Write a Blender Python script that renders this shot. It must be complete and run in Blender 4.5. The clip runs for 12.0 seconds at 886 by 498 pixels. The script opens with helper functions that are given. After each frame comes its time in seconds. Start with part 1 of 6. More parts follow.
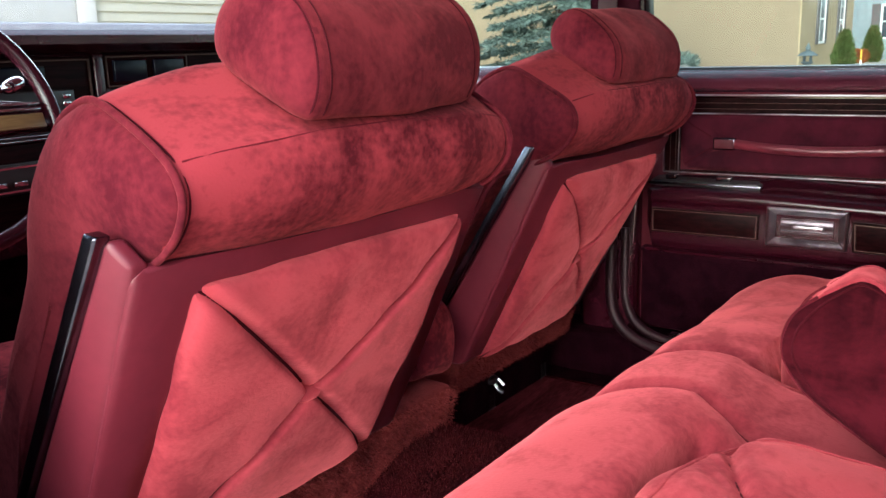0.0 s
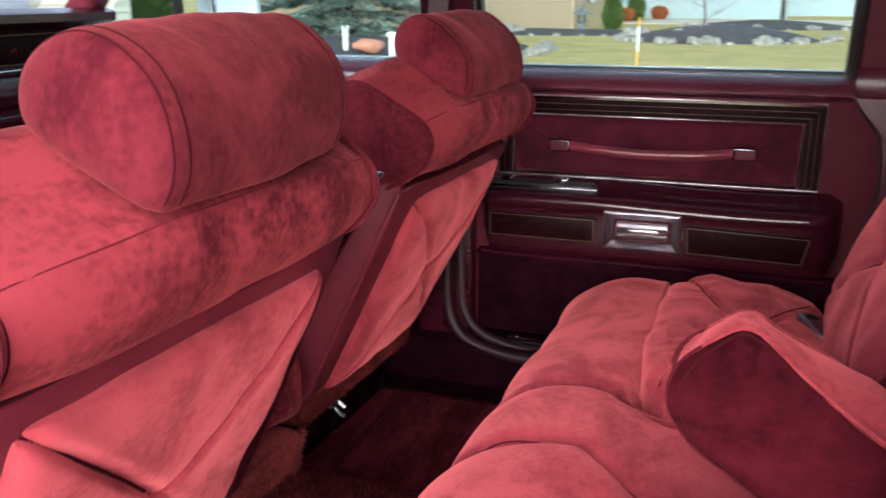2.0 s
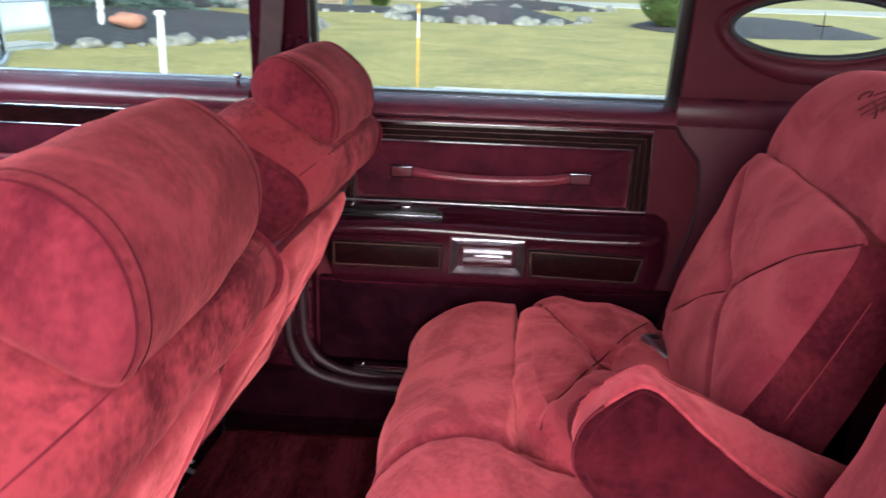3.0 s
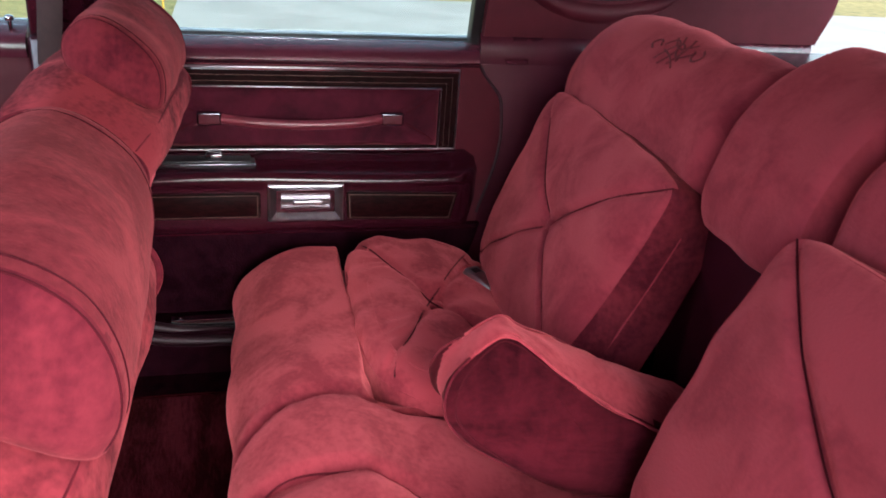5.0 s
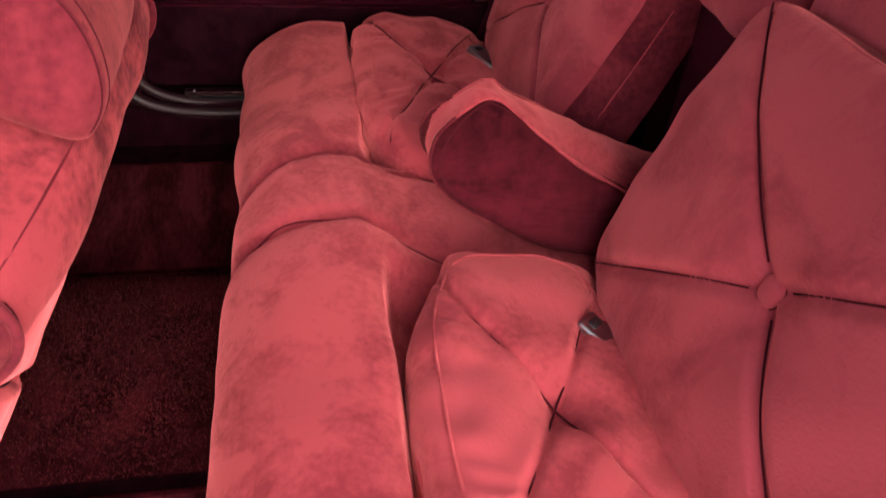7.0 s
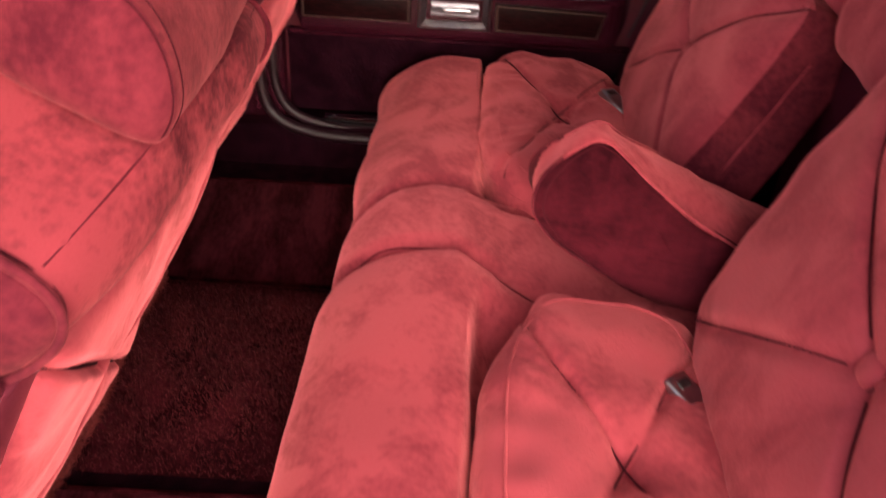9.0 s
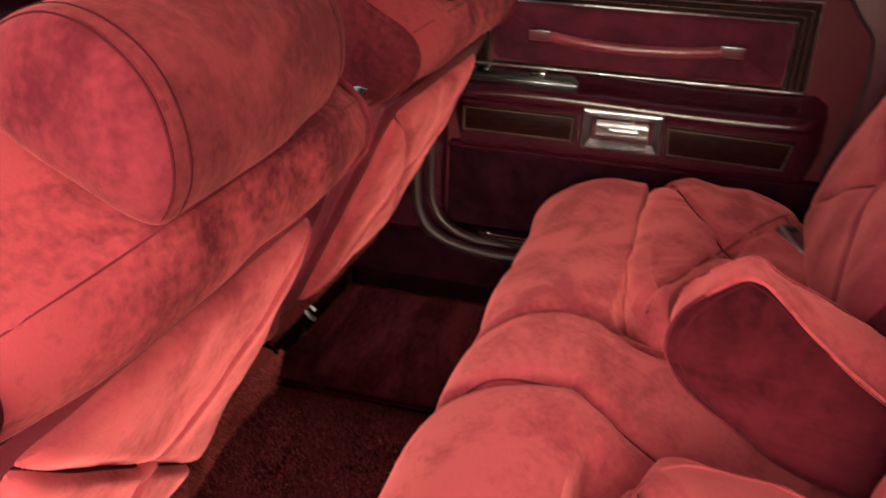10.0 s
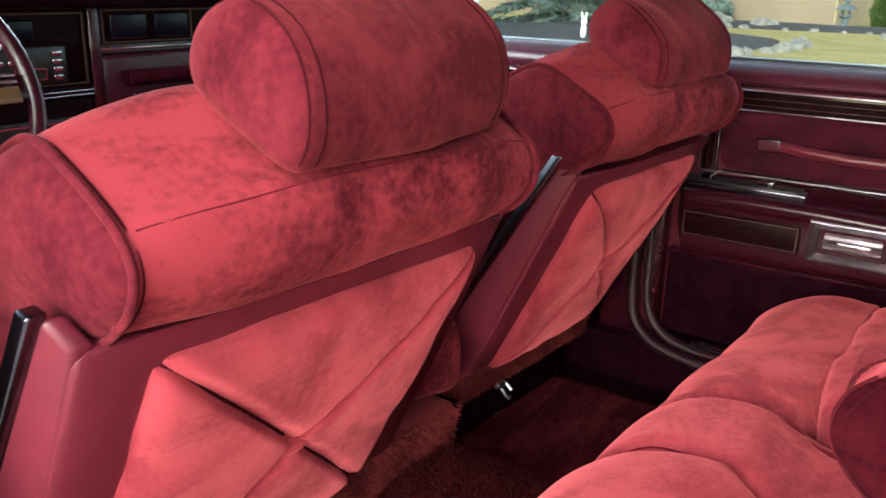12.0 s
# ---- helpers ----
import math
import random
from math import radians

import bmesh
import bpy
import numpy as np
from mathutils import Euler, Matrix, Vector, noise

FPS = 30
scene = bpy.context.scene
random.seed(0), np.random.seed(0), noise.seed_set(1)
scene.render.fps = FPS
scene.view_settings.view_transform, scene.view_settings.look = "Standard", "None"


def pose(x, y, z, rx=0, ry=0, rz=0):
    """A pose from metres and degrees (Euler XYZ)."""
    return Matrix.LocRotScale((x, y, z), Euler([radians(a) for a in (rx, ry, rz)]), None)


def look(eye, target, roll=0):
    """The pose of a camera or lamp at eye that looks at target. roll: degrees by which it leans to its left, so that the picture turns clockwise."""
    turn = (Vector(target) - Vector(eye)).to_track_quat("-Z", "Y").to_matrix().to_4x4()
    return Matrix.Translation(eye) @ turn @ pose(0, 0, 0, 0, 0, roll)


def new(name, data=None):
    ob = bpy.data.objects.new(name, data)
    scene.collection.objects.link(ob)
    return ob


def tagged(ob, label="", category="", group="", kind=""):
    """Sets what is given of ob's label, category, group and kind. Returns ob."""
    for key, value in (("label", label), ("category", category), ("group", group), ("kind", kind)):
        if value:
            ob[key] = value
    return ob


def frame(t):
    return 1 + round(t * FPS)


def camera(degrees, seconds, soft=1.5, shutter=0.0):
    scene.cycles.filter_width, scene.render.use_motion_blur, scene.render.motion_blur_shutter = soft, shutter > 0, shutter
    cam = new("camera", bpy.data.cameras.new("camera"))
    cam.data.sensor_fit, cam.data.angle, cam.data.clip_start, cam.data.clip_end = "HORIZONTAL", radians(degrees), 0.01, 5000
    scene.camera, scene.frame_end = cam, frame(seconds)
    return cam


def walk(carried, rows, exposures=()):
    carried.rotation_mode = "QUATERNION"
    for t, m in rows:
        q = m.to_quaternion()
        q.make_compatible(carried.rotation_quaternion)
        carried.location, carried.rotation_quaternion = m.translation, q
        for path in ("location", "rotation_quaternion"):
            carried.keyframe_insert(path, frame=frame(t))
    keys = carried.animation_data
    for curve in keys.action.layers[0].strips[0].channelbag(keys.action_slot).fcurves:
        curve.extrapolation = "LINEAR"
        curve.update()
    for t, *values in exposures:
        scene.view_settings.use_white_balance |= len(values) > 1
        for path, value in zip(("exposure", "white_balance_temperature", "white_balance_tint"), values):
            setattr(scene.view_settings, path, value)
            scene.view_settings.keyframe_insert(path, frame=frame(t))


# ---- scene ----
cam = camera(55.2, 12.0, shutter=0.5)
PATH = [
    (0, (-1.041, 0.232, 1.042), (0.585, 1.302, 0.584), -1.8),
    (0.5, (-1.032, 0.235, 1.048), (0.609, 1.276, 0.577), -1.7),
    (1, (-1.0, 0.26, 1.063), (0.678, 1.229, 0.566), -1.4),
    (1.5, (-0.961, 0.311, 1.099), (0.776, 1.142, 0.558), -1.2),
    (2, (-0.947, 0.374, 1.128), (0.865, 0.996, 0.553), -0.2),
    (2.5, (-0.941, 0.455, 1.165), (0.934, 0.813, 0.565), 0.8),
    (3, (-0.906, 0.529, 1.221), (0.99, 0.63, 0.595), 1.9),
    (3.5, (-0.860, 0.596, 1.257), (1.028, 0.459, 0.616), 3.3),
    (3.7, (-0.852, 0.617, 1.272), (1.024, 0.401, 0.62), 3.7),
    (5.3, (-0.907, 0.657, 1.298), (0.836, 0.161, 0.452), 4.5),
    (5.5, (-0.918, 0.652, 1.299), (0.804, 0.161, 0.408), 4.5),
    (6, (-0.941, 0.64, 1.292), (0.725, 0.173, 0.289), 5.1),
    (6.5, (-0.965, 0.629, 1.284), (0.641, 0.204, 0.171), 5.3),
    (7, (-0.986, 0.619, 1.275), (0.569, 0.237, 0.076), 5.7),
    (7.2, (-0.994, 0.615, 1.273), (0.542, 0.25, 0.046), 5.8),
    (8.8, (-1.013, 0.571, 1.27), (0.599, 0.457, 0.091), 4.7),
    (9, (-0.987, 0.549, 1.269), (0.651, 0.516, 0.122), 4.1),
    (9.5, (-0.914, 0.494, 1.236), (0.788, 0.701, 0.206), 2.7),
    (10, (-0.873, 0.461, 1.209), (0.848, 0.908, 0.293), 1.8),
    (10.5, (-0.863, 0.418, 1.205), (0.831, 1.096, 0.385), 1.4),
    (11, (-0.867, 0.372, 1.192), (0.778, 1.234, 0.45), 1.2),
    (11.5, (-0.885, 0.335, 1.147), (0.721, 1.329, 0.49), 1.2),
    (12, (-0.913, 0.312, 1.122), (0.661, 1.387, 0.514), 1.3),
]
WHITE_BALANCE = [(0, 1.90, 5950, 10), (2.5, 1.92, 5750, 10), (3, 2.09, 5650, 10), (3.5, 2.20, 5600, 10), (5.5, 1.88, 5650, 10), (6, 1.84, 5900, 10), (7, 1.92, 6500, 10), (9, 1.96, 6800, 10), (9.5, 1.97, 6900, 8), (10, 1.97, 7500, 0), (10.5, 2.07, 6500, 2), (11, 2.03, 6400, 7), (12, 1.96, 6200, 10)]
walk(cam, [(t, look(eye, target, roll)) for t, eye, target, roll in PATH], WHITE_BALANCE)

from mathutils.bvhtree import BVHTree

# ---- light: bright overcast day ----
world = bpy.data.worlds.new("sky")
scene.world = world
world.use_nodes = True
wn = world.node_tree
sky = wn.nodes.new("ShaderNodeTexSky")
sky.sky_type, sky.sun_disc = "NISHITA", False
sky.sun_elevation, sky.sun_rotation = radians(21), radians(262)
sky.dust_density, sky.air_density = 2.0, 1.0
cloud = wn.nodes.new("ShaderNodeHueSaturation")
cloud.inputs["Saturation"].default_value = 0.5
wn.links.new(sky.outputs[0], cloud.inputs["Color"])
wn.links.new(cloud.outputs[0], wn.nodes["Background"].inputs[0])
wn.nodes["Background"].inputs[1].default_value = 0.15
sun = new("sun", bpy.data.lights.new("sun", "SUN"))
sun.data.energy, sun.data.angle, sun.data.color = 1.45, radians(66), (1.0, 0.95, 0.88)
sun.matrix_world = look((-8.0, -1.2, 3.1), (0, 0, 0))


def sky_lamp(name, at, aim, width, height, watts):
    """Daylight that falls in through a window opening."""
    lamp = new(name, bpy.data.lights.new(name, "AREA"))
    lamp.data.shape, lamp.data.size, lamp.data.size_y = "RECTANGLE", width, height
    lamp.data.energy, lamp.data.color = watts, (0.86, 0.93, 1.0)
    lamp.matrix_world = look(at, aim)


sky_lamp("windscreen_daylight", (0, 1.70, 1.285), (0, 0.4, 0.80), 1.15, 0.16, 2.2)
sky_lamp("rear_window_daylight", (0, -0.64, 1.22), (0, 0.9, 0.75), 1.05, 0.20, 0.4)


# ---- materials ----
def mat(name, base, rough=0.5, metal=0.0, dark=None, scale=6.0, detail=40.0, bump=0.0, bump_scale=300.0, sheen=0.0, coat=0.0,
        stretch=(1, 1, 1), lo=0.35, hi=0.65, spec=0.5, grain=0.5, fleck=0.35, brushed=1.0, streak=0.0, tint=(1.0, 0.215, 0.228)):
    """Principled surface whose colour drifts between base and dark at two scales, with fine relief."""
    m = bpy.data.materials.new(name)
    m.use_nodes = True
    t = m.node_tree
    p = t.nodes["Principled BSDF"]
    p.inputs["Roughness"].default_value = rough
    p.inputs["Metallic"].default_value = metal
    p.inputs["Specular IOR Level"].default_value = spec
    p.inputs["Coat Weight"].default_value = coat
    p.inputs["Coat Roughness"].default_value = 0.15
    if sheen:
        p.inputs["Sheen Weight"].default_value = sheen
        p.inputs["Sheen Roughness"].default_value = 0.50
        p.inputs["Sheen Tint"].default_value = (*tint, 1)
    co = t.nodes.new("ShaderNodeTexCoord")
    mp = t.nodes.new("ShaderNodeMapping")
    mp.inputs["Scale"].default_value = stretch
    t.links.new(co.outputs["Object"], mp.inputs["Vector"])
    if dark is None:
        dark = tuple(c * 0.8 for c in base)
    big = t.nodes.new("ShaderNodeTexNoise")
    big.inputs["Scale"].default_value, big.inputs["Detail"].default_value = scale, 5.0 if grain < 0.6 else 9.0
    big.inputs["Distortion"].default_value = 0.6
    fine = t.nodes.new("ShaderNodeTexNoise")
    fine.inputs["Scale"].default_value, fine.inputs["Detail"].default_value = detail, 3.0
    big.inputs["Roughness"].default_value = grain
    for n in (big, fine):
        t.links.new(mp.outputs[0], n.inputs["Vector"])
    add = t.nodes.new("ShaderNodeMath")
    add.operation = "MULTIPLY_ADD"
    add.inputs[1].default_value = fleck
    t.links.new(fine.outputs[0], add.inputs[0])
    t.links.new(big.outputs[0], add.inputs[2])
    if streak:
        # pile combed into short strokes, bent by a slow drift
        comb = t.nodes.new("ShaderNodeMapping")
        comb.inputs["Scale"].default_value, comb.inputs["Rotation"].default_value = (26, 26, 7), (0.3, 0.5, 0.2)
        t.links.new(co.outputs["Object"], comb.inputs["Vector"])
        st = t.nodes.new("ShaderNodeTexNoise")
        st.inputs["Scale"].default_value, st.inputs["Detail"].default_value = 1.0, 4.0
        st.inputs["Roughness"].default_value, st.inputs["Distortion"].default_value = 0.62, 1.1
        t.links.new(comb.outputs[0], st.inputs["Vector"])
        mid = t.nodes.new("ShaderNodeMath")
        mid.operation, mid.inputs[1].default_value = "SUBTRACT", 0.5
        t.links.new(st.outputs[0], mid.inputs[0])
        more = t.nodes.new("ShaderNodeMath")
        more.operation, more.inputs[1].default_value = "MULTIPLY_ADD", streak
        t.links.new(mid.outputs[0], more.inputs[0])
        t.links.new(add.outputs[0], more.inputs[2])
        add = more
    rng = t.nodes.new("ShaderNodeMapRange")
    rng.inputs["From Min"].default_value, rng.inputs["From Max"].default_value = lo + fleck / 2, hi + fleck / 2
    t.links.new(add.outputs[0], rng.inputs["Value"])
    if sheen and brushed < 1:
        # pile stroked the other way gives back less sheen
        nap = t.nodes.new("ShaderNodeMapRange")
        nap.inputs["To Min"].default_value, nap.inputs["To Max"].default_value = sheen * brushed, sheen
        t.links.new(rng.outputs[0], nap.inputs["Value"])
        t.links.new(nap.outputs[0], p.inputs["Sheen Weight"])
    mix = t.nodes.new("ShaderNodeMix")
    mix.data_type = "RGBA"
    mix.inputs[6].default_value, mix.inputs[7].default_value = (*dark, 1), (*base, 1)
    t.links.new(rng.outputs[0], mix.inputs[0])
    t.links.new(mix.outputs[2], p.inputs["Base Color"])
    if bump:
        gr = t.nodes.new("ShaderNodeTexNoise")
        gr.inputs["Scale"].default_value, gr.inputs["Detail"].default_value = bump_scale, 4.0
        t.links.new(mp.outputs[0], gr.inputs["Vector"])
        b = t.nodes.new("ShaderNodeBump")
        b.inputs["Strength"].default_value, b.inputs["Distance"].default_value = bump, 0.002
        t.links.new(gr.outputs[0], b.inputs["Height"])
        t.links.new(b.outputs[0], p.inputs["Normal"])
    return m


def glass(name, tint):
    m = bpy.data.materials.new(name)
    m.use_nodes = True
    t = m.node_tree
    t.nodes.remove(t.nodes["Principled BSDF"])
    out = t.nodes["Material Output"]
    tr = t.nodes.new("ShaderNodeBsdfTransparent")
    tr.inputs[0].default_value = (*tint, 1)
    gl = t.nodes.new("ShaderNodeBsdfGlossy")
    gl.inputs["Roughness"].default_value = 0.02
    fr = t.nodes.new("ShaderNodeLayerWeight")
    pw = t.nodes.new("ShaderNodeMath")
    pw.operation, pw.inputs[1].default_value = "POWER", 5.0
    t.links.new(fr.outputs["Facing"], pw.inputs[0])
    rf = t.nodes.new("ShaderNodeMapRange")
    rf.inputs["To Min"].default_value, rf.inputs["To Max"].default_value = 0.03, 0.75
    t.links.new(pw.outputs[0], rf.inputs["Value"])
    mx = t.nodes.new("ShaderNodeMixShader")
    t.links.new(rf.outputs[0], mx.inputs[0])
    t.links.new(tr.outputs[0], mx.inputs[1])
    t.links.new(gl.outputs[0], mx.inputs[2])
    t.links.new(mx.outputs[0], out.inputs[0])
    return m


VELOUR = mat("red_velour", (0.330, 0.044, 0.057), 0.95, dark=(0.205, 0.023, 0.034), scale=8.5, detail=120, bump=0.28, bump_scale=260, sheen=0.78, lo=0.36, hi=0.56, spec=0.04, grain=0.61, fleck=0.27, brushed=0.55, streak=0.16)
# bench velour darkened: the back's shade from its facing is painted in
BACK_SHADED = mat("shaded_back_velour", (0.265, 0.036, 0.051), 0.95, dark=(0.180, 0.021, 0.033), scale=8.5, detail=120, bump=0.30, bump_scale=260, sheen=0.75, lo=0.35, hi=0.56, spec=0.04, grain=0.60, fleck=0.18, brushed=0.6, streak=0.14)
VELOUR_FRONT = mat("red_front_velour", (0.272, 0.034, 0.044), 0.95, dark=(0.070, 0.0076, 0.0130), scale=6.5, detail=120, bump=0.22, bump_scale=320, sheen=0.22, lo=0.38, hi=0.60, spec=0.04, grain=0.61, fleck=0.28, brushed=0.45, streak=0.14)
# front velour darkened so the headrests' shade under the roof is in the colour
HEAD_SHADED = mat("shaded_headrest_velour", (0.158, 0.0190, 0.0265), 0.95, dark=(0.050, 0.0052, 0.0095), scale=6.0, detail=120, bump=0.25, bump_scale=320, sheen=0.25, lo=0.37, hi=0.61, spec=0.04, grain=0.60, fleck=0.26, brushed=0.7, streak=0.10)
# cord colours: stitching, with the shade of furrows and creases put in
SEAM_SOFT = mat("stitch_and_crease_shade", (0.12, 0.011, 0.019), 0.95, spec=0.1)
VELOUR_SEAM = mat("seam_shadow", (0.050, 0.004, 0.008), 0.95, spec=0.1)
# velour darkened to paint shade on end caps, piping and pillow gussets
BOXING_SHADED = mat("shaded_boxing_velour", (0.128, 0.0150, 0.0225), 0.95, dark=(0.058, 0.006, 0.0115), scale=9.0, detail=120, bump=0.25, bump_scale=320, sheen=0.25, lo=0.36, hi=0.62, spec=0.04, grain=0.62, fleck=0.32, brushed=0.5, streak=0.24)
# darker velour: nap stroked the other way, plus shade put into the colour
VELOUR_NAP_SHADE = mat("dark_nap_and_shade_velour", (0.068, 0.0062, 0.0115), 0.95, dark=(0.020, 0.0017, 0.0040), scale=9.0, detail=120, bump=0.6, bump_scale=110, sheen=0.18, lo=0.36, hi=0.62, spec=0.04, stretch=(1, 0.45, 1), grain=0.60, fleck=0.20, brushed=0.3, streak=0.26)
# one carpet in two tones: painted lit on the valance, shaded on the tunnel
VALANCE_LIT = mat("lit_valance_carpet", (0.155, 0.025, 0.024), 1.0, dark=(0.06, 0.009, 0.010), scale=13, detail=240, bump=1.0, bump_scale=300, sheen=0.3, spec=0.02, grain=0.62, lo=0.36, hi=0.60, fleck=0.35, brushed=0.4)
# fibre and shag colours are darkened to hold the footwell's shade
TUFT_SHADED = mat("shaded_shag_fibre", (0.044, 0.0050, 0.0068), 1.0, dark=(0.008, 0.0007, 0.0015), scale=9, detail=200, sheen=0.2, spec=0.02, grain=0.62, fleck=0.4)
SHAG_SHADED = mat("shaded_shag_carpet", (0.036, 0.0036, 0.0062), 1.0, dark=(0.009, 0.0008, 0.0016), scale=13, detail=240, bump=1.0, bump_scale=300, sheen=0.15, spec=0.02, grain=0.62, lo=0.42, hi=0.66, fleck=0.35, brushed=0.4, tint=(1.0, 0.16, 0.17))
MAT_PILE = mat("floor_mat_pile", (0.10, 0.0135, 0.0205), 1.0, dark=(0.024, 0.0025, 0.004), scale=11, detail=120, bump=0.8, bump_scale=420, sheen=0.05, spec=0.03, stretch=(0.35, 1.3, 1), lo=0.38, hi=0.62)
VINYL = mat("burgundy_vinyl", (0.142, 0.0175, 0.030), 0.36, dark=(0.112, 0.0135, 0.0235), scale=10, detail=90, bump=0.15, bump_scale=900)
VINYL_DARK = mat("dark_burgundy_vinyl", (0.036, 0.004, 0.0105), 0.24, dark=(0.027, 0.003, 0.007), bump=0.06, bump_scale=900)
VINYL_LEDGE = mat("glossy_burgundy_vinyl", (0.025, 0.0026, 0.0068), 0.22, dark=(0.024, 0.0025, 0.0065), bump=0.08, bump_scale=900, spec=0.42)
VINYL_BELT = mat("plum_vinyl", (0.078, 0.012, 0.024), 0.27, dark=(0.062, 0.009, 0.018), bump=0.10, bump_scale=900, spec=1.0)
DOOR_VELOUR = mat("door_velour", (0.058, 0.0052, 0.0145), 0.85, dark=(0.025, 0.0020, 0.0065), scale=12, sheen=0.15, bump=0.35, bump_scale=420, spec=0.12)
TRIM_MATTE = mat("matte_burgundy_trim", (0.080, 0.0085, 0.0165), 0.55, dark=(0.062, 0.0065, 0.0125), bump=0.2, bump_scale=700, spec=0.22)
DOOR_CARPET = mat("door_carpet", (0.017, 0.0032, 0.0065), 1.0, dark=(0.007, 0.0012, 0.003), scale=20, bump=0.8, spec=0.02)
HEADLINER = mat("burgundy_headliner", (0.22, 0.03, 0.04), 0.95, bump=0.4, bump_scale=600)
CHROME = mat("chrome", (0.64, 0.64, 0.66), 0.13, 1.0, dark=(0.52, 0.52, 0.54), scale=20)
BRUSHED_CHROME = mat("brushed_chrome", (0.50, 0.50, 0.53), 0.28, 1.0, dark=(0.34, 0.34, 0.37), scale=30)
BLACK = mat("black_plastic", (0.015, 0.013, 0.014), 0.35)
SMOKE = mat("dark_display_glass", (0.003, 0.004, 0.010), 0.30, spec=0.2)
WOOD = mat("dark_walnut_inlay", (0.015, 0.0030, 0.0036), 0.4, dark=(0.004, 0.0008, 0.0011), scale=9, detail=60, stretch=(1, 4, 14), spec=0.03)
SPOKE_WOOD = mat("honey_walnut_spoke", (0.20, 0.11, 0.05), 0.3, dark=(0.10, 0.05, 0.02), scale=9, detail=60, stretch=(1, 4, 14))
DULL_CHROME = mat("worn_chrome", (0.42, 0.40, 0.42), 0.30, 1.0, dark=(0.30, 0.28, 0.30), scale=30)
SMOKED_CHROME = mat("smoked_chrome", (0.26, 0.25, 0.27), 0.10, 1.0, dark=(0.18, 0.17, 0.19), scale=20)
GOLD = mat("gold_pinstripe", (0.085, 0.045, 0.034), 0.5, 0.5)
GLASS = glass("tinted_car_glass", (0.80, 0.87, 0.85))
CLEAR = glass("clear_glass", (0.9, 0.92, 0.92))
PAINT = mat("pale_car_paint", (0.62, 0.64, 0.70), 0.2, coat=1.0)
RELIEF_SHADE = mat("embossing_shade", (0.15, 0.014, 0.020), 0.85)
MIRROR = mat("mirror_silver", (0.9, 0.92, 0.93), 0.03, 1.0, dark=(0.88, 0.90, 0.91))
STEEL = mat("dark_polished_steel", (0.17, 0.17, 0.20), 0.22, 1.0, dark=(0.10, 0.10, 0.13), scale=20)
SEAL_RUBBER = mat("burgundy_seal_rubber", (0.018, 0.003, 0.006), 0.50, dark=(0.020, 0.0035, 0.007), scale=12, spec=0.35)
RUBBER = mat("black_rubber", (0.02, 0.018, 0.02), 0.6)


# ---- building helpers ----
PLACE = {}


def thing(name, at, label, category, group="", kind=""):
    ob = new(name)
    ob.empty_display_size = 0.05
    ob.location = at
    PLACE[ob.name] = Vector(at)
    return tagged(ob, label, category, group, kind)


def mesh_of(name, verts, faces, material, smooth=True):
    me = bpy.data.meshes.new(name)
    me.from_pydata([tuple(map(float, v)) for v in verts], [], [tuple(map(int, f)) for f in faces])
    bm = bmesh.new()
    bm.from_mesh(me)
    bmesh.ops.recalc_face_normals(bm, faces=bm.faces)
    bm.to_mesh(me)
    bm.free()
    me.materials.append(material)
    if smooth:
        me.polygons.foreach_set("use_smooth", [True] * len(me.polygons))
        me.set_sharp_from_angle(angle=radians(50))
    return me


def face_list(ob, numbers, material):
    """A second material on the given faces, here darker for painted shade."""
    ob.data.materials.append(material)
    for k in numbers:
        ob.data.polygons[k].material_index = 1


def face_where(ob, test, material):
    """A second, shade-darkened material on the faces whose corners all pass the test, in world places."""
    base = PLACE[ob.name]
    me = ob.data
    spots = [v.co + base for v in me.vertices]
    me.materials.append(material)
    for q in me.polygons:
        if all(test(spots[k]) for k in q.vertices):
            q.material_index = 1


def part(name, geo, material, parent=None, label="", smooth=True):
    """Links a mesh given in world coordinates as one object, under a thing or a part."""
    verts, faces = geo
    base = Vector((0, 0, 0))
    if parent is not None:
        base = PLACE[parent.name]
    v = np.asarray(verts, float) - np.array(base)
    ob = new(name, mesh_of(name, v, faces, material, smooth))
    if parent is not None:
        ob.parent = parent
        PLACE[ob.name] = base
    return tagged(ob, label)


def setting(name, geo, material, label, category, smooth=True):
    ob = part(name, geo, material, None, smooth=smooth)
    PLACE[ob.name] = Vector((0, 0, 0))
    return tagged(ob, label, category, kind="structure")


def join(*geos):
    vs, fs, n = [], [], 0
    for v, f in geos:
        vs.append(np.asarray(v, float))
        fs += [tuple(i + n for i in q) for q in f]
        n += len(v)
    return np.concatenate(vs), fs


def cube_grid(ax, ay, az):
    """Surface of a block, with the given coordinates along each axis."""
    axes = [np.asarray(a, float) for a in (ax, ay, az)]
    index, verts, faces = {}, [], []

    def vid(p):
        k = tuple(round(c, 7) for c in p)
        if k not in index:
            index[k] = len(verts)
            verts.append(p)
        return index[k]

    for n in range(3):
        a, b = (n + 1) % 3, (n + 2) % 3
        for side in (0, -1):
            ids = []
            for u in axes[a]:
                row = []
                for w in axes[b]:
                    p = [0.0, 0.0, 0.0]
                    p[n], p[a], p[b] = axes[n][side], u, w
                    row.append(vid(tuple(p)))
                ids.append(row)
            for i in range(len(ids) - 1):
                for j in range(len(ids[0]) - 1):
                    q = (ids[i][j], ids[i + 1][j], ids[i + 1][j + 1], ids[i][j + 1])
                    faces.append(q if side == -1 else q[::-1])
    return np.array(verts), faces


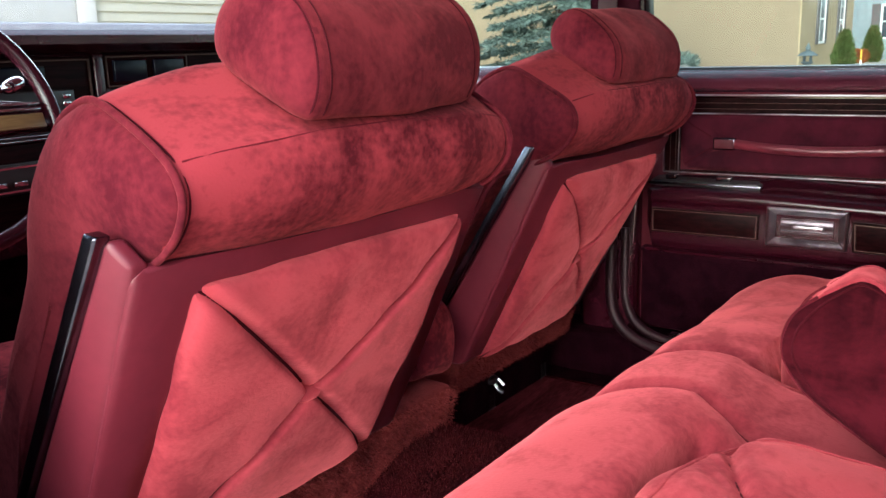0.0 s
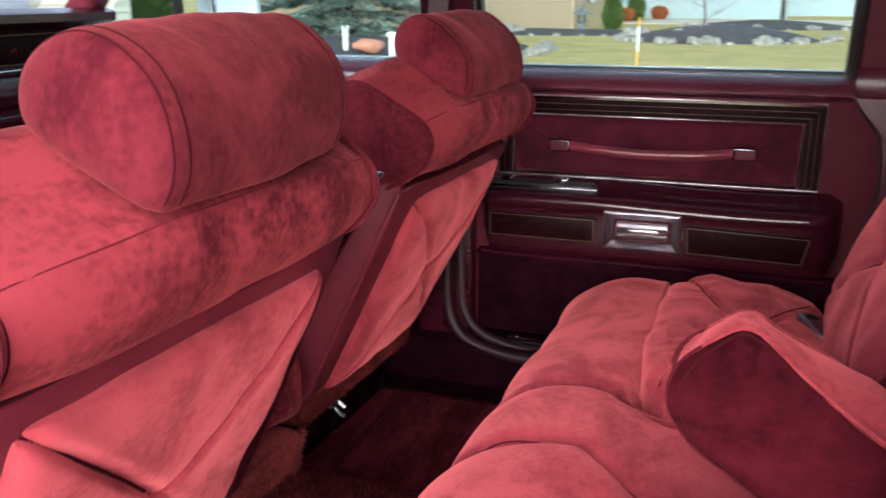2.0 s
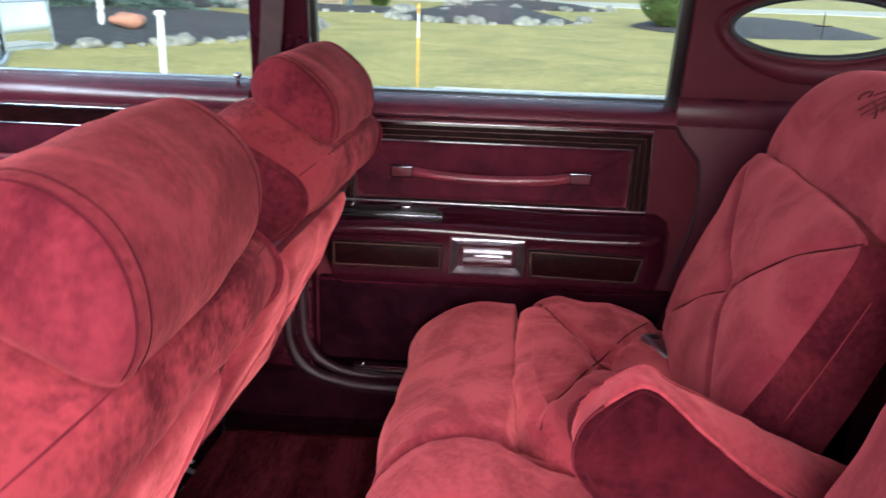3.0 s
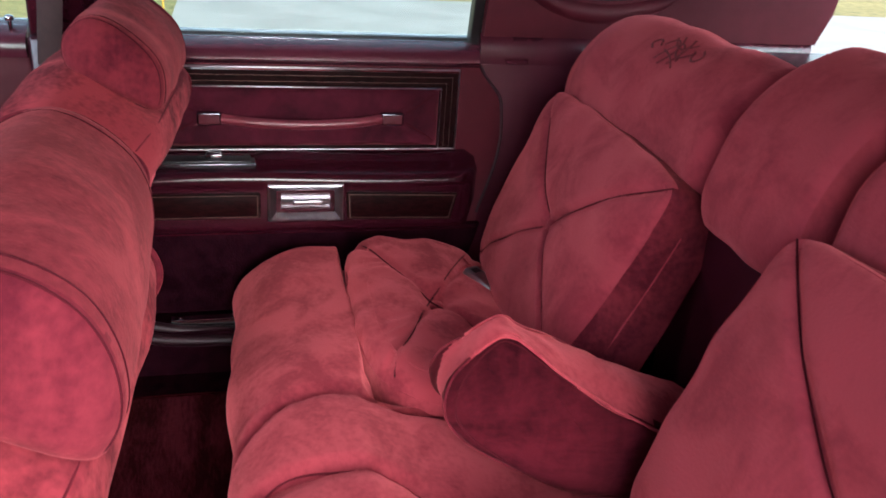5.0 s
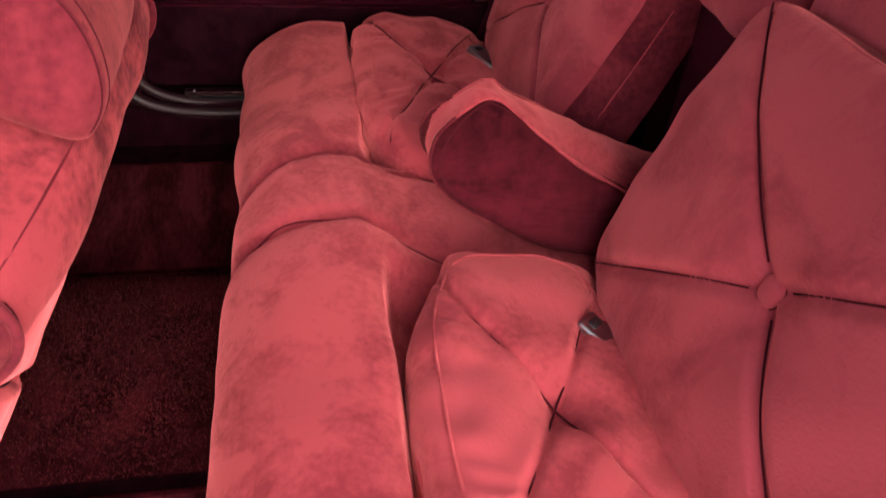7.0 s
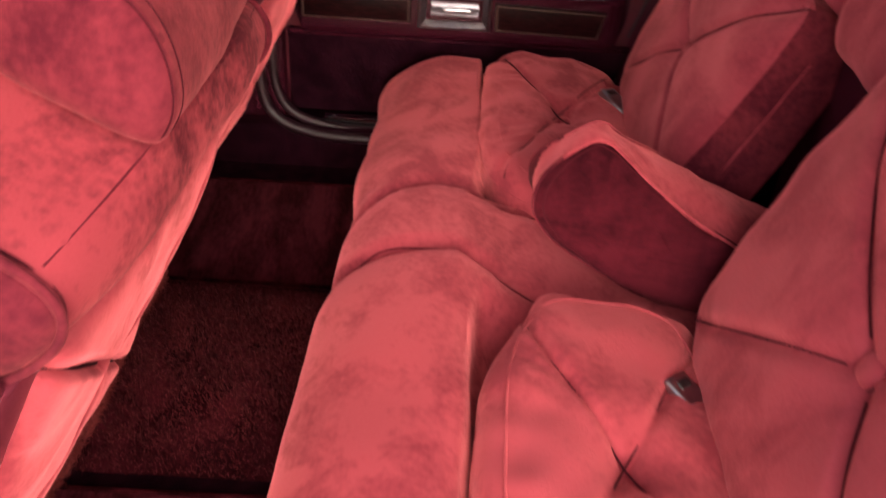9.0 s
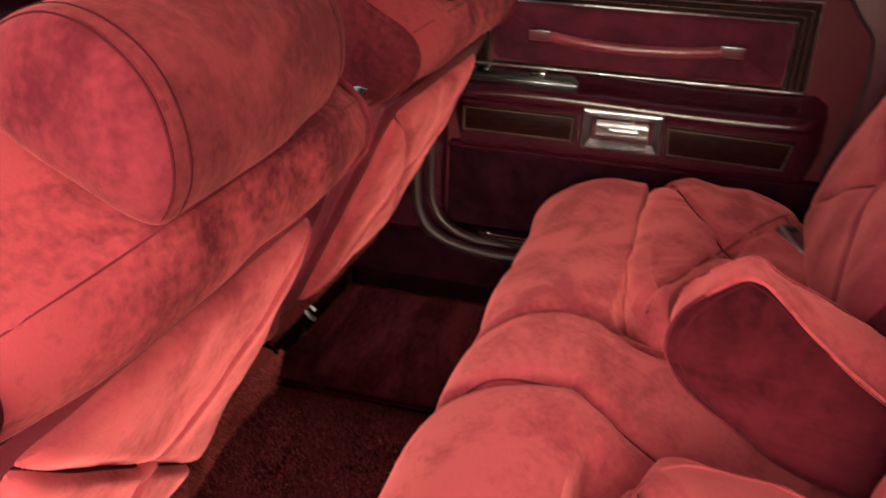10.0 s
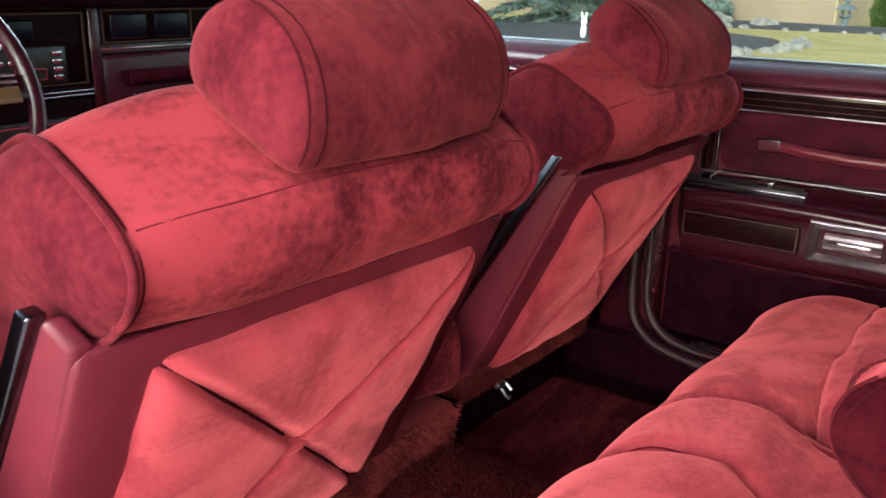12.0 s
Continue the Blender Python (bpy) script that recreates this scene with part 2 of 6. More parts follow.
def rbox(center, half, r, seg=3, inner=(1, 1, 1)):
    """A block with rounded edges of radius r."""
    half = np.asarray(half, float)
    r = min(r, *(half * 0.999))
    axes = []
    for h, n in zip(half, inner):
        k = np.tan(np.linspace(-math.pi / 4, 0, seg + 1))
        lo = -(h - r) + r * k
        mid = np.linspace(-(h - r), h - r, n + 1)[1:-1]
        axes.append(np.concatenate([lo, mid, -lo[::-1]]))
    v, f = cube_grid(*axes)
    core = np.clip(v, -(half - r), half - r)
    d = v - core
    ln = np.linalg.norm(d, axis=1, keepdims=True)
    v = core + np.where(ln > 1e-9, d / np.maximum(ln, 1e-9) * r, 0)
    return v + np.asarray(center, float), f


def puff(half, power=4.0, n=(24, 16, 16)):
    """A soft pillow form: superellipsoid on a cube grid, about the origin."""
    v, f = cube_grid(*[np.linspace(-1, 1, k + 1) for k in n])
    s = (np.abs(v) ** power).sum(1, keepdims=True) ** (1 / power)
    return v / s * np.asarray(half, float), f


def vnormals(v, f):
    q = np.array([(tuple(g) + (g[-1],) * 2)[:4] for g in f])
    fn = np.cross(v[q[:, 2]] - v[q[:, 0]], v[q[:, 3]] - v[q[:, 1]])
    out = np.zeros_like(v)
    for k in range(4):
        np.add.at(out, q[:, k], fn)
    return out / np.maximum(np.linalg.norm(out, axis=1, keepdims=True), 1e-12)


def line_distance(v, pts):
    """Distance of each point to a polyline."""
    best = np.full(len(v), 1e9)
    pts = np.asarray(pts, float)
    for a, b in zip(pts[:-1], pts[1:]):
        ab = b - a
        t = np.clip(((v - a) @ ab) / max(ab @ ab, 1e-12), 0, 1)
        best = np.minimum(best, np.linalg.norm(v - a - t[:, None] * ab, axis=1))
    return best


def fibres(spots, ups, length, width, seed):
    """Carpet tufts: slender three-sided blades that lean at random."""
    rng = np.random.default_rng(seed)
    n = len(spots)
    spots, ups = np.asarray(spots, float), np.asarray(ups, float)
    lean = ups + rng.normal(size=(n, 3)) * 0.55
    lean /= np.linalg.norm(lean, axis=1, keepdims=True)
    side = np.cross(lean, rng.normal(size=(n, 3)))
    side /= np.maximum(np.linalg.norm(side, axis=1, keepdims=True), 1e-9)
    tall = length * rng.uniform(0.6, 1.3, (n, 1))
    v = np.stack([spots - side * width, spots + side * width, spots + lean * tall], 1).reshape(-1, 3)
    return v, [(3 * k, 3 * k + 1, 3 * k + 2) for k in range(n)]


def groove(geo, pts, width, depth):
    """Presses a soft furrow along a polyline into a form."""
    v, f = geo
    d = line_distance(v, pts)
    return v - vnormals(v, f) * (depth * np.exp(-(d / width) ** 2))[:, None], f


def soften(geo, size, amount, seed=0.0):
    """Uneven stuffing: a gentle push along the normals."""
    v, f = geo
    nv = vnormals(v, f)
    k = np.array([noise.noise(Vector(p) / size + Vector((seed, seed * 1.7, -seed))) for p in v])
    return v + nv * (amount * k)[:, None], f


def lay(line, geo, lift=0.0):
    """Lays a line onto a form, lifted a little off its skin."""
    tree = BVHTree.FromPolygons([tuple(map(float, p)) for p in geo[0]], [tuple(map(int, q)) for q in geo[1]])
    out = []
    for p in np.asarray(line, float):
        c, n, k, d = tree.find_nearest(Vector(p))
        out.append(np.array(c))
    out = np.array(out)
    step = np.linalg.norm(np.diff(out, axis=0), axis=1).mean()
    closed = np.linalg.norm(out[0] - out[-1]) < 2.5 * step
    for k in range(6):
        mean = (np.roll(out, 1, 0) + np.roll(out, -1, 0)) / 2
        if not closed:
            mean[0], mean[-1] = out[0], out[-1]
        out = out * 0.5 + mean * 0.5
    for k, p in enumerate(out):
        c, n, i, d = tree.find_nearest(Vector(p))
        out[k] = np.array(c + n * lift)
    for k in range(3):
        mean = (np.roll(out, 1, 0) + np.roll(out, -1, 0)) / 2
        if not closed:
            mean[0], mean[-1] = out[0], out[-1]
        out = out * 0.5 + mean * 0.5
    return out


def turn(geo, m):
    v, f = geo
    m = np.array(m)
    return v @ m[:3, :3].T + m[:3, 3], f


def tube(pts, r, sides=6, closed=False):
    """A cord along a polyline."""
    pts = np.asarray(pts, float)
    n = len(pts)
    ahead = np.roll(pts, -1, 0) - np.roll(pts, 1, 0)
    if not closed:
        ahead[0], ahead[-1] = pts[1] - pts[0], pts[-1] - pts[-2]
    ahead /= np.maximum(np.linalg.norm(ahead, axis=1, keepdims=True), 1e-12)
    ref = np.array([0.0, 0.0, 1.0]) if abs(ahead[0][2]) < 0.9 else np.array([1.0, 0.0, 0.0])
    verts, faces = [], []
    side = np.cross(ahead[0], ref)
    for p, a in zip(pts, ahead):
        side = side - a * (side @ a)
        side /= max(np.linalg.norm(side), 1e-12)
        up = np.cross(side, a)
        for k in range(sides):
            c = 2 * math.pi * k / sides
            verts.append(p + r * (math.cos(c) * side + math.sin(c) * up))
    for i in range(n if closed else n - 1):
        j = (i + 1) % n
        for k in range(sides):
            m = (k + 1) % sides
            faces.append((i * sides + k, i * sides + m, j * sides + m, j * sides + k))
    if not closed:
        faces += [tuple(range(sides))[::-1], tuple(range((n - 1) * sides, n * sides))]
    return np.array(verts), faces


def smooth_line(pts, per=8, closed=False):
    """Catmull-Rom through the points."""
    p = [np.asarray(q, float) for q in pts]
    n = len(p)
    out = []
    for i in range(n if closed else n - 1):
        a, b, c, d = (p[(i - 1) % n], p[i], p[(i + 1) % n], p[(i + 2) % n]) if closed else (p[max(i - 1, 0)], p[i], p[i + 1], p[min(i + 2, n - 1)])
        for t in np.linspace(0, 1, per, endpoint=False):
            out.append(0.5 * (2 * b + (c - a) * t + (2 * a - 5 * b + 4 * c - d) * t * t + (3 * b - a - 3 * c + d) * t ** 3))
    if not closed:
        out.append(p[-1])
    return np.array(out)


def loft(rings, caps=True):
    """Skin over closed rings of equal length."""
    n = len(rings[0])
    verts = np.concatenate([np.asarray(r, float) for r in rings])
    faces = []
    for i in range(len(rings) - 1):
        for k in range(n):
            m = (k + 1) % n
            faces.append((i * n + k, i * n + m, (i + 1) * n + m, (i + 1) * n + k))
    if caps:
        faces += [tuple(range(n))[::-1], tuple(range((len(rings) - 1) * n, len(rings) * n))]
    return verts, faces


def hexa(c, bevel=0.004, seg=2):
    """A six-sided solid from eight corners (bottom four, top four, same order), with rounded edges."""
    bm = bmesh.new()
    vs = [bm.verts.new(p) for p in c]
    for q in ((3, 2, 1, 0), (4, 5, 6, 7), (0, 1, 5, 4), (1, 2, 6, 5), (2, 3, 7, 6), (3, 0, 4, 7)):
        bm.faces.new([vs[i] for i in q])
    if bevel:
        bmesh.ops.bevel(bm, geom=bm.edges[:], offset=bevel, segments=seg, profile=0.5, affect="EDGES")
    bm.verts.index_update()
    out = np.array([v.co[:] for v in bm.verts]), [tuple(v.index for v in f.verts) for f in bm.faces]
    bm.free()
    return out


def box(x0, x1, y0, y1, z0, z1, bevel=0.004, seg=2):
    return hexa([(x0, y0, z0), (x1, y0, z0), (x1, y1, z0), (x0, y1, z0), (x0, y0, z1), (x1, y0, z1), (x1, y1, z1), (x0, y1, z1)], bevel, seg)


def plate(outline, axis, lo, hi, bevel=0.0):
    """A flat plate with the given outline in the two other axes, from lo to hi along the axis."""
    bm = bmesh.new()

    def at(p, w):
        q = list(p)
        q.insert(axis, w)
        return q

    a = [bm.verts.new(at(p, lo)) for p in outline]
    b = [bm.verts.new(at(p, hi)) for p in outline]
    bm.faces.new(a[::-1])
    bm.faces.new(b)
    for i in range(len(a)):
        j = (i + 1) % len(a)
        bm.faces.new((a[i], a[j], b[j], b[i]))
    if bevel:
        bmesh.ops.bevel(bm, geom=bm.edges[:], offset=bevel, segments=2, profile=0.5, affect="EDGES")
    bm.verts.index_update()
    out = np.array([v.co[:] for v in bm.verts]), [tuple(v.index for v in f.verts) for f in bm.faces]
    bm.free()
    return out


def rim_plate(outer, inner, axis, lo, hi):
    """A plate with a hole: outer and inner outlines of equal count."""
    n = len(outer)

    def at(p, w):
        q = list(p)
        q.insert(axis, w)
        return q

    verts = [at(p, w) for w in (lo, hi) for ring in (outer, inner) for p in ring]
    faces = []
    for i in range(n):
        j = (i + 1) % n
        o0, i0, o1, i1 = 0, n, 2 * n, 3 * n
        faces += [(o0 + i, i0 + i, i0 + j, o0 + j), (o1 + i, o1 + j, i1 + j, i1 + i), (o0 + i, o0 + j, o1 + j, o1 + i), (i0 + i, i1 + i, i1 + j, i0 + j)]
    return np.array(verts), faces


def ring_rect(y0, y1, z0, z1):
    return [(y0, z0), (y1, z0), (y1, z1), (y0, z1)]


# ---- car shell ----
def shell():
    # floor gets the near-black carpet, so shade below the seats is painted in
    setting("floor_pan", box(-0.80, 0.80, -0.2, 2.1, 0.24, 0.296, 0.0), DOOR_CARPET, "red carpeted car floor, coloured near black for its shade", "floor")
    # transmission tunnel under the carpet
    prof = [(-0.20, 0.29), (-0.178, 0.335), (-0.13, 0.385), (-0.06, 0.416), (0.0, 0.424), (0.055, 0.420), (0.10, 0.396), (0.155, 0.345), (0.195, 0.29)]
    rings = []
    for y in np.linspace(0.3, 1.9, 24):
        k = 0.006 * math.sin(y * 9)
        rings.append([(x, y, z + (k if z > 0.3 else 0)) for x, z in prof])
    setting("tunnel_carpet", soften(loft(rings), 0.03, 0.006, 2.0), SHAG_SHADED, "deep red shag carpet over the transmission tunnel", "carpet")
    rng = np.random.default_rng(4)
    xs, ys = rng.uniform(-0.198, 0.19, 30000), rng.uniform(0.62, 1.30, 30000)
    zs = np.interp(xs, [p[0] for p in prof], [p[1] for p in prof]) + 0.006 * np.sin(ys * 9)
    tilt = np.stack([xs * 2.2, np.zeros_like(xs), np.ones_like(xs)], 1)
    tuft = setting("carpet_tufts", fibres(np.stack([xs, ys, zs], 1), tilt, 0.013, 0.0010, 5), TUFT_SHADED, "dense red shag pile on the tunnel", "carpet", smooth=False)
    tagged(tuft, "dense red shag pile on the tunnel", "carpet", kind="stuff")
    for side, sx in (("right", 1), ("left", -1)):
        a, b = sorted((sx * 0.70, sx * 0.84))
        setting(f"rocker_{side}", box(a, b, -0.6, 2.0, 0.22, 0.396, 0.012), DOOR_CARPET, "burgundy rocker panel under the door opening", "rocker panel")
        # pillar between the doors
        setting(f"pillar_b_{side}", hexa([(sx * 0.72, 0.885, 0.40), (sx * 0.83, 0.885, 0.40), (sx * 0.83, 1.01, 0.40), (sx * 0.72, 1.01, 0.40),
                                          (sx * 0.77, 0.885, 0.98), (sx * 0.85, 0.885, 0.98), (sx * 0.85, 1.015, 0.98), (sx * 0.77, 1.015, 0.98)], 0.008), VINYL_DARK, "dark burgundy pillar between front and rear door", "pillar")
        setting(f"pillar_b_top_{side}", hexa([(sx * 0.775, 0.889, 0.978), (sx * 0.85, 0.889, 0.978), (sx * 0.85, 1.012, 0.978), (sx * 0.775, 1.012, 0.978),
                                              (sx * 0.68, 0.885, 1.37), (sx * 0.75, 0.885, 1.37), (sx * 0.75, 0.99, 1.37), (sx * 0.68, 0.99, 1.37)], 0.008), VINYL_DARK, "upper half of the burgundy door pillar", "pillar")
        # windscreen pillar
        setting(f"pillar_a_{side}", hexa([(sx * 0.74, 1.93, 0.98), (sx * 0.80, 1.93, 0.98), (sx * 0.80, 2.02, 0.98), (sx * 0.74, 2.02, 0.98),
                                          (sx * 0.62, 1.50, 1.36), (sx * 0.68, 1.50, 1.36), (sx * 0.68, 1.57, 1.36), (sx * 0.62, 1.57, 1.36)], 0.012), VINYL, "burgundy windscreen pillar", "pillar")
        # rear quarter with the oval opera window
        cy, cz, ry, rz, n = -0.078, 1.140, 0.178, 0.060, 48
        outer, inner = [], []
        for k in range(n):
            c = 2 * math.pi * k / n
            dy, dz = math.cos(c), math.sin(c)
            ts = [((0.165 if dy > 0 else -0.62) - cy) / dy if abs(dy) > 1e-6 else 9, ((1.375 if dz > 0 else 1.00) - cz) / dz if abs(dz) > 1e-6 else 9]
            s = min(ts)
            outer.append((cy + s * dy, cz + s * dz))
            inner.append((cy + ry * dy, cz + rz * dz))
        g = rim_plate(outer, inner, 0, 0.775, 0.82)
        g = (g[0] * np.array([sx, 1, 1]), g[1])
        lean = np.clip(g[0][:, 2] - 1.0, 0, 1) * 0.18
        g[0][:, 0] -= sx * lean
        setting(f"pillar_c_{side}", g, TRIM_MATTE, "wide burgundy rear quarter trim round an oval window", "pillar", smooth=False)
        # belt roll under it
        roll = [(0.004, -0.060), (-0.012, -0.03), (-0.014, 0.0), (-0.006, 0.022), (0.012, 0.034), (0.06, 0.036), (0.06, -0.06)]
        rings = [[(sx * (0.79 + a), y, 0.975 + b) for a, b in roll] for y in np.linspace(-0.6, 0.168, 10)]
        setting(f"quarter_roll_{side}", loft(rings), VINYL_BELT, "padded burgundy roll along the rear quarter", "trim")
        setting(f"quarter_panel_{side}", box(*sorted((sx * 0.779, sx * 0.84)), -0.62, 0.165, 0.30, 0.965, 0.0), VINYL_BELT, "burgundy vinyl rear quarter side panel", "wall")
        for name, rr, m, ox, k in (("window_ring", 0.0028, CHROME, 0.010, 0.99), ("window_gasket", 0.008, RUBBER, 0.013, 0.96)):
            pts = [(sx * (0.775 + ox - max(rz * k * math.sin(c) + cz - 1.0, 0) * 0.18), cy + ry * k * math.cos(c), cz + rz * k * math.sin(c)) for c in np.linspace(0, 2 * math.pi, 64, endpoint=False)]
            setting(f"{name}_{side}", tube(pts, rr, 8, True), m, "black rubber gasket of the oval window" if m is RUBBER else "slim chrome ring of the oval opera window", "trim")
        rings = []
        for q, out in ((0.0, 0.0), (0.12, -0.008), (0.35, -0.013), (0.6, -0.011), (0.82, -0.003), (1.0, 0.012), (1.0, 0.020)):
            ring = []
            for c in np.linspace(0, 2 * math.pi, 72, endpoint=False):
                low = max(-math.sin(c), 0)
                ey, ez = ry + 0.024 * (1 - q), rz + (0.012 + 0.036 * low) * (1 - q)
                wy, wz = cy + ey * math.cos(c), cz + ez * math.sin(c)
                ring.append((sx * (0.7755 + out - max(wz - 1.0, 0) * 0.18), wy, wz))
            rings.append(ring)
        setting(f"window_surround_{side}", loft(rings, False), TRIM_MATTE, "moulded burgundy surround of the opera window", "trim")
        pane = plate([(cy + ry * math.cos(c), cz + rz * math.sin(c)) for c in np.linspace(0, 2 * math.pi, 48, endpoint=False)], 0, 0.795, 0.799)
        pane = (pane[0] * np.array([sx, 1, 1]), pane[1])
        pane[0][:, 0] -= sx * 0.18 * (pane[0][:, 2] - 1.0)
        w = setting(f"opera_window_{side}", pane, GLASS, "oval opera window of tinted glass with a small star", "window")
        w.visible_shadow = False
        xs = sx * (0.792 - 0.18 * 0.145)
        star = join(tube([(xs, cy, cz - 0.022), (xs, cy, cz + 0.028)], 0.0012, 4), tube([(xs, cy - 0.018, cz + 0.003), (xs, cy + 0.018, cz + 0.003)], 0.0012, 4))
        part("star_etching", star, GOLD, w)
    setting("door_jamb_right", box(0.795, 0.845, 0.09, 0.20, 0.36, 0.972, 0.0), TRIM_MATTE, "burgundy jamb behind the rear door", "jamb")
    # unseen closed driver's door and glass, added to shade the front seats beside them
    setting("wall_driver_door", box(-0.86, -0.785, 1.016, 1.94, 0.40, 0.985, 0.01), VINYL_DARK, "unseen closed driver door, added to shade the front seats", "car door")
    setting("window_driver_door", hexa([(-0.826, 1.02, 0.98), (-0.822, 1.02, 0.98), (-0.822, 1.94, 0.98), (-0.826, 1.94, 0.98), (-0.739, 1.00, 1.36), (-0.735, 1.00, 1.36), (-0.735, 1.52, 1.36), (-0.739, 1.52, 1.36)], 0), GLASS, "unseen tinted driver window, added to dim the light on the seats", "window")
    # roof, headliner, rear shelf, rear glass
    roof = []
    for y, w, z in ((-0.62, 0.60, 1.33), (-0.3, 0.67, 1.375), (0.4, 0.70, 1.395), (1.2, 0.68, 1.385), (1.55, 0.62, 1.36)):
        roof.append([(-w, y, z - 0.03), (-w * 0.6, y, z), (0, y, z + 0.006), (w * 0.6, y, z), (w, y, z - 0.03), (w, y, z + 0.0), (w * 0.6, y, z + 0.03), (0, y, z + 0.036), (-w * 0.6, y, z + 0.03), (-w, y, z)])
    setting("ceiling", loft(roof), HEADLINER, "burgundy cloth headliner under the car roof", "ceiling")
    setting("roof_rail_right", hexa([(0.66, 0.1, 1.34), (0.74, 0.1, 1.34), (0.70, 1.55, 1.34), (0.62, 1.55, 1.34), (0.64, 0.1, 1.39), (0.72, 0.1, 1.39), (0.68, 1.55, 1.39), (0.60, 1.55, 1.39)], 0.01), VINYL, "burgundy rail above the door windows", "trim")
    setting("roof_rail_left", hexa([(-0.74, 0.1, 1.34), (-0.66, 0.1, 1.34), (-0.62, 1.55, 1.34), (-0.70, 1.55, 1.34), (-0.72, 0.1, 1.39), (-0.64, 0.1, 1.39), (-0.60, 1.55, 1.39), (-0.68, 1.55, 1.39)], 0.01), VINYL, "burgundy rail above the door openings", "trim")
    setting("rear_shelf", box(-0.77, 0.77, -0.75, -0.14, 0.955, 0.985, 0.006), VINYL_DARK, "burgundy parcel shelf behind the rear seat", "shelf")
    g = setting("window_rear", hexa([(-0.66, -0.80, 0.99), (0.66, -0.80, 0.99), (0.66, -0.795, 0.99), (-0.66, -0.795, 0.99), (-0.56, -0.60, 1.34), (0.56, -0.60, 1.34), (0.56, -0.595, 1.34), (-0.56, -0.595, 1.34)], 0), GLASS, "sloping tinted rear window", "window")
    g.visible_shadow = False
    g = setting("window_front", hexa([(-0.74, 2.06, 1.03), (0.74, 2.06, 1.03), (0.74, 2.065, 1.03), (-0.74, 2.065, 1.03), (-0.60, 1.56, 1.36), (0.60, 1.56, 1.36), (0.60, 1.565, 1.36), (-0.60, 1.565, 1.36)], 0), CLEAR, "sloping clear windscreen", "window")
    g.visible_shadow = False
    setting("bulkhead_rear", box(-0.77, 0.77, -0.20, -0.15, 0.30, 0.955, 0.0), VINYL_DARK, "dark panel behind the rear bench", "wall")
    setting("bulkhead_front", box(-0.80, 0.80, 2.05, 2.10, 0.25, 1.0, 0.0), DOOR_CARPET, "dark carpeted firewall under the dashboard", "wall")
    setting("windscreen_cowl", box(-0.76, 0.76, 2.02, 2.055, 1.06, 1.128, 0.006), PAINT, "pale ledge at the foot of the windscreen", "trim")
    # bonnet beyond the windscreen and boot behind
    half = [(0.90, 0.32), (0.93, 0.55), (0.92, 0.78), (0.86, 0.87), (0.80, 0.90), (0.4, 0.93), (0.0, 0.94)]
    hoop = [(-x, z) for x, z in half] + half[-2::-1]
    rings = [[(x * k, y, 0.32 + (z - 0.32) * h) for x, z in hoop] for y, k, h in ((2.10, 1.0, 1.0), (2.6, 1.0, 1.0), (3.3, 0.99, 0.985), (3.72, 0.97, 0.96), (3.78, 0.90, 0.80))]
    setting("bonnet", loft(rings), PAINT, "pale glossy car bonnet beyond the windscreen", "car body")
    rings = [[(x * k, y, 0.32 + (z + 0.02 - 0.32) * h) for x, z in hoop] for y, k, h in ((-0.82, 1.0, 1.0), (-1.3, 1.0, 1.0), (-1.75, 0.98, 0.97), (-1.86, 0.90, 0.80))]
    setting("boot_lid", loft(rings), PAINT, "pale glossy boot lid behind the rear window", "car body")
    # outer skin of doors, quarters and roof
    for name, a, b in (("body_side_right", -0.82, 2.10), ("body_side_front_left", 1.02, 2.10), ("body_side_rear_left", -0.82, 0.06)):
        sx = 1 if "right" in name else -1
        g = box(*sorted((sx * 0.862, sx * 0.895)), a, b, 0.32, 0.952, 0.012, 3)
        setting(name, g, PAINT, "pale painted outer door and wing panels", "car body")
    skin = []
    for y, w, z in ((-0.64, 0.61, 1.37), (-0.3, 0.68, 1.412), (0.4, 0.71, 1.434), (1.2, 0.69, 1.424), (1.56, 0.63, 1.396)):
        skin.append([(-w, y, z - 0.03), (-w * 0.6, y, z), (0, y, z + 0.006), (w * 0.6, y, z), (w, y, z - 0.03), (w * 1.01, y, z - 0.012), (w * 0.6, y, z + 0.02), (0, y, z + 0.026), (-w * 0.6, y, z + 0.02), (-w * 1.01, y, z - 0.012)])
    setting("roof_skin", loft(skin), PAINT, "pale painted car roof panel", "car body")
    for sx in (-1, 1):
        for y in (-1.15, 2.75):
            w = thing("wheel", (sx * 0.80, y, 0.33), "black tyre on a plain steel wheel", "wheel", "car wheels")
            hub = Vector((sx * 0.80, y, 0.335))
            ring = [tuple(hub + Vector((0, 0.25 * math.cos(a), 0.25 * math.sin(a)))) for a in np.linspace(0, 2 * math.pi, 32, endpoint=False)]
            part("tyre", tube(ring, 0.082, 10, True), RUBBER, w)
            part("rim", turn(puff((0.05, 0.19, 0.19), 4.0, (6, 16, 16)), Matrix.Translation(hub)), STEEL, w)


shell()


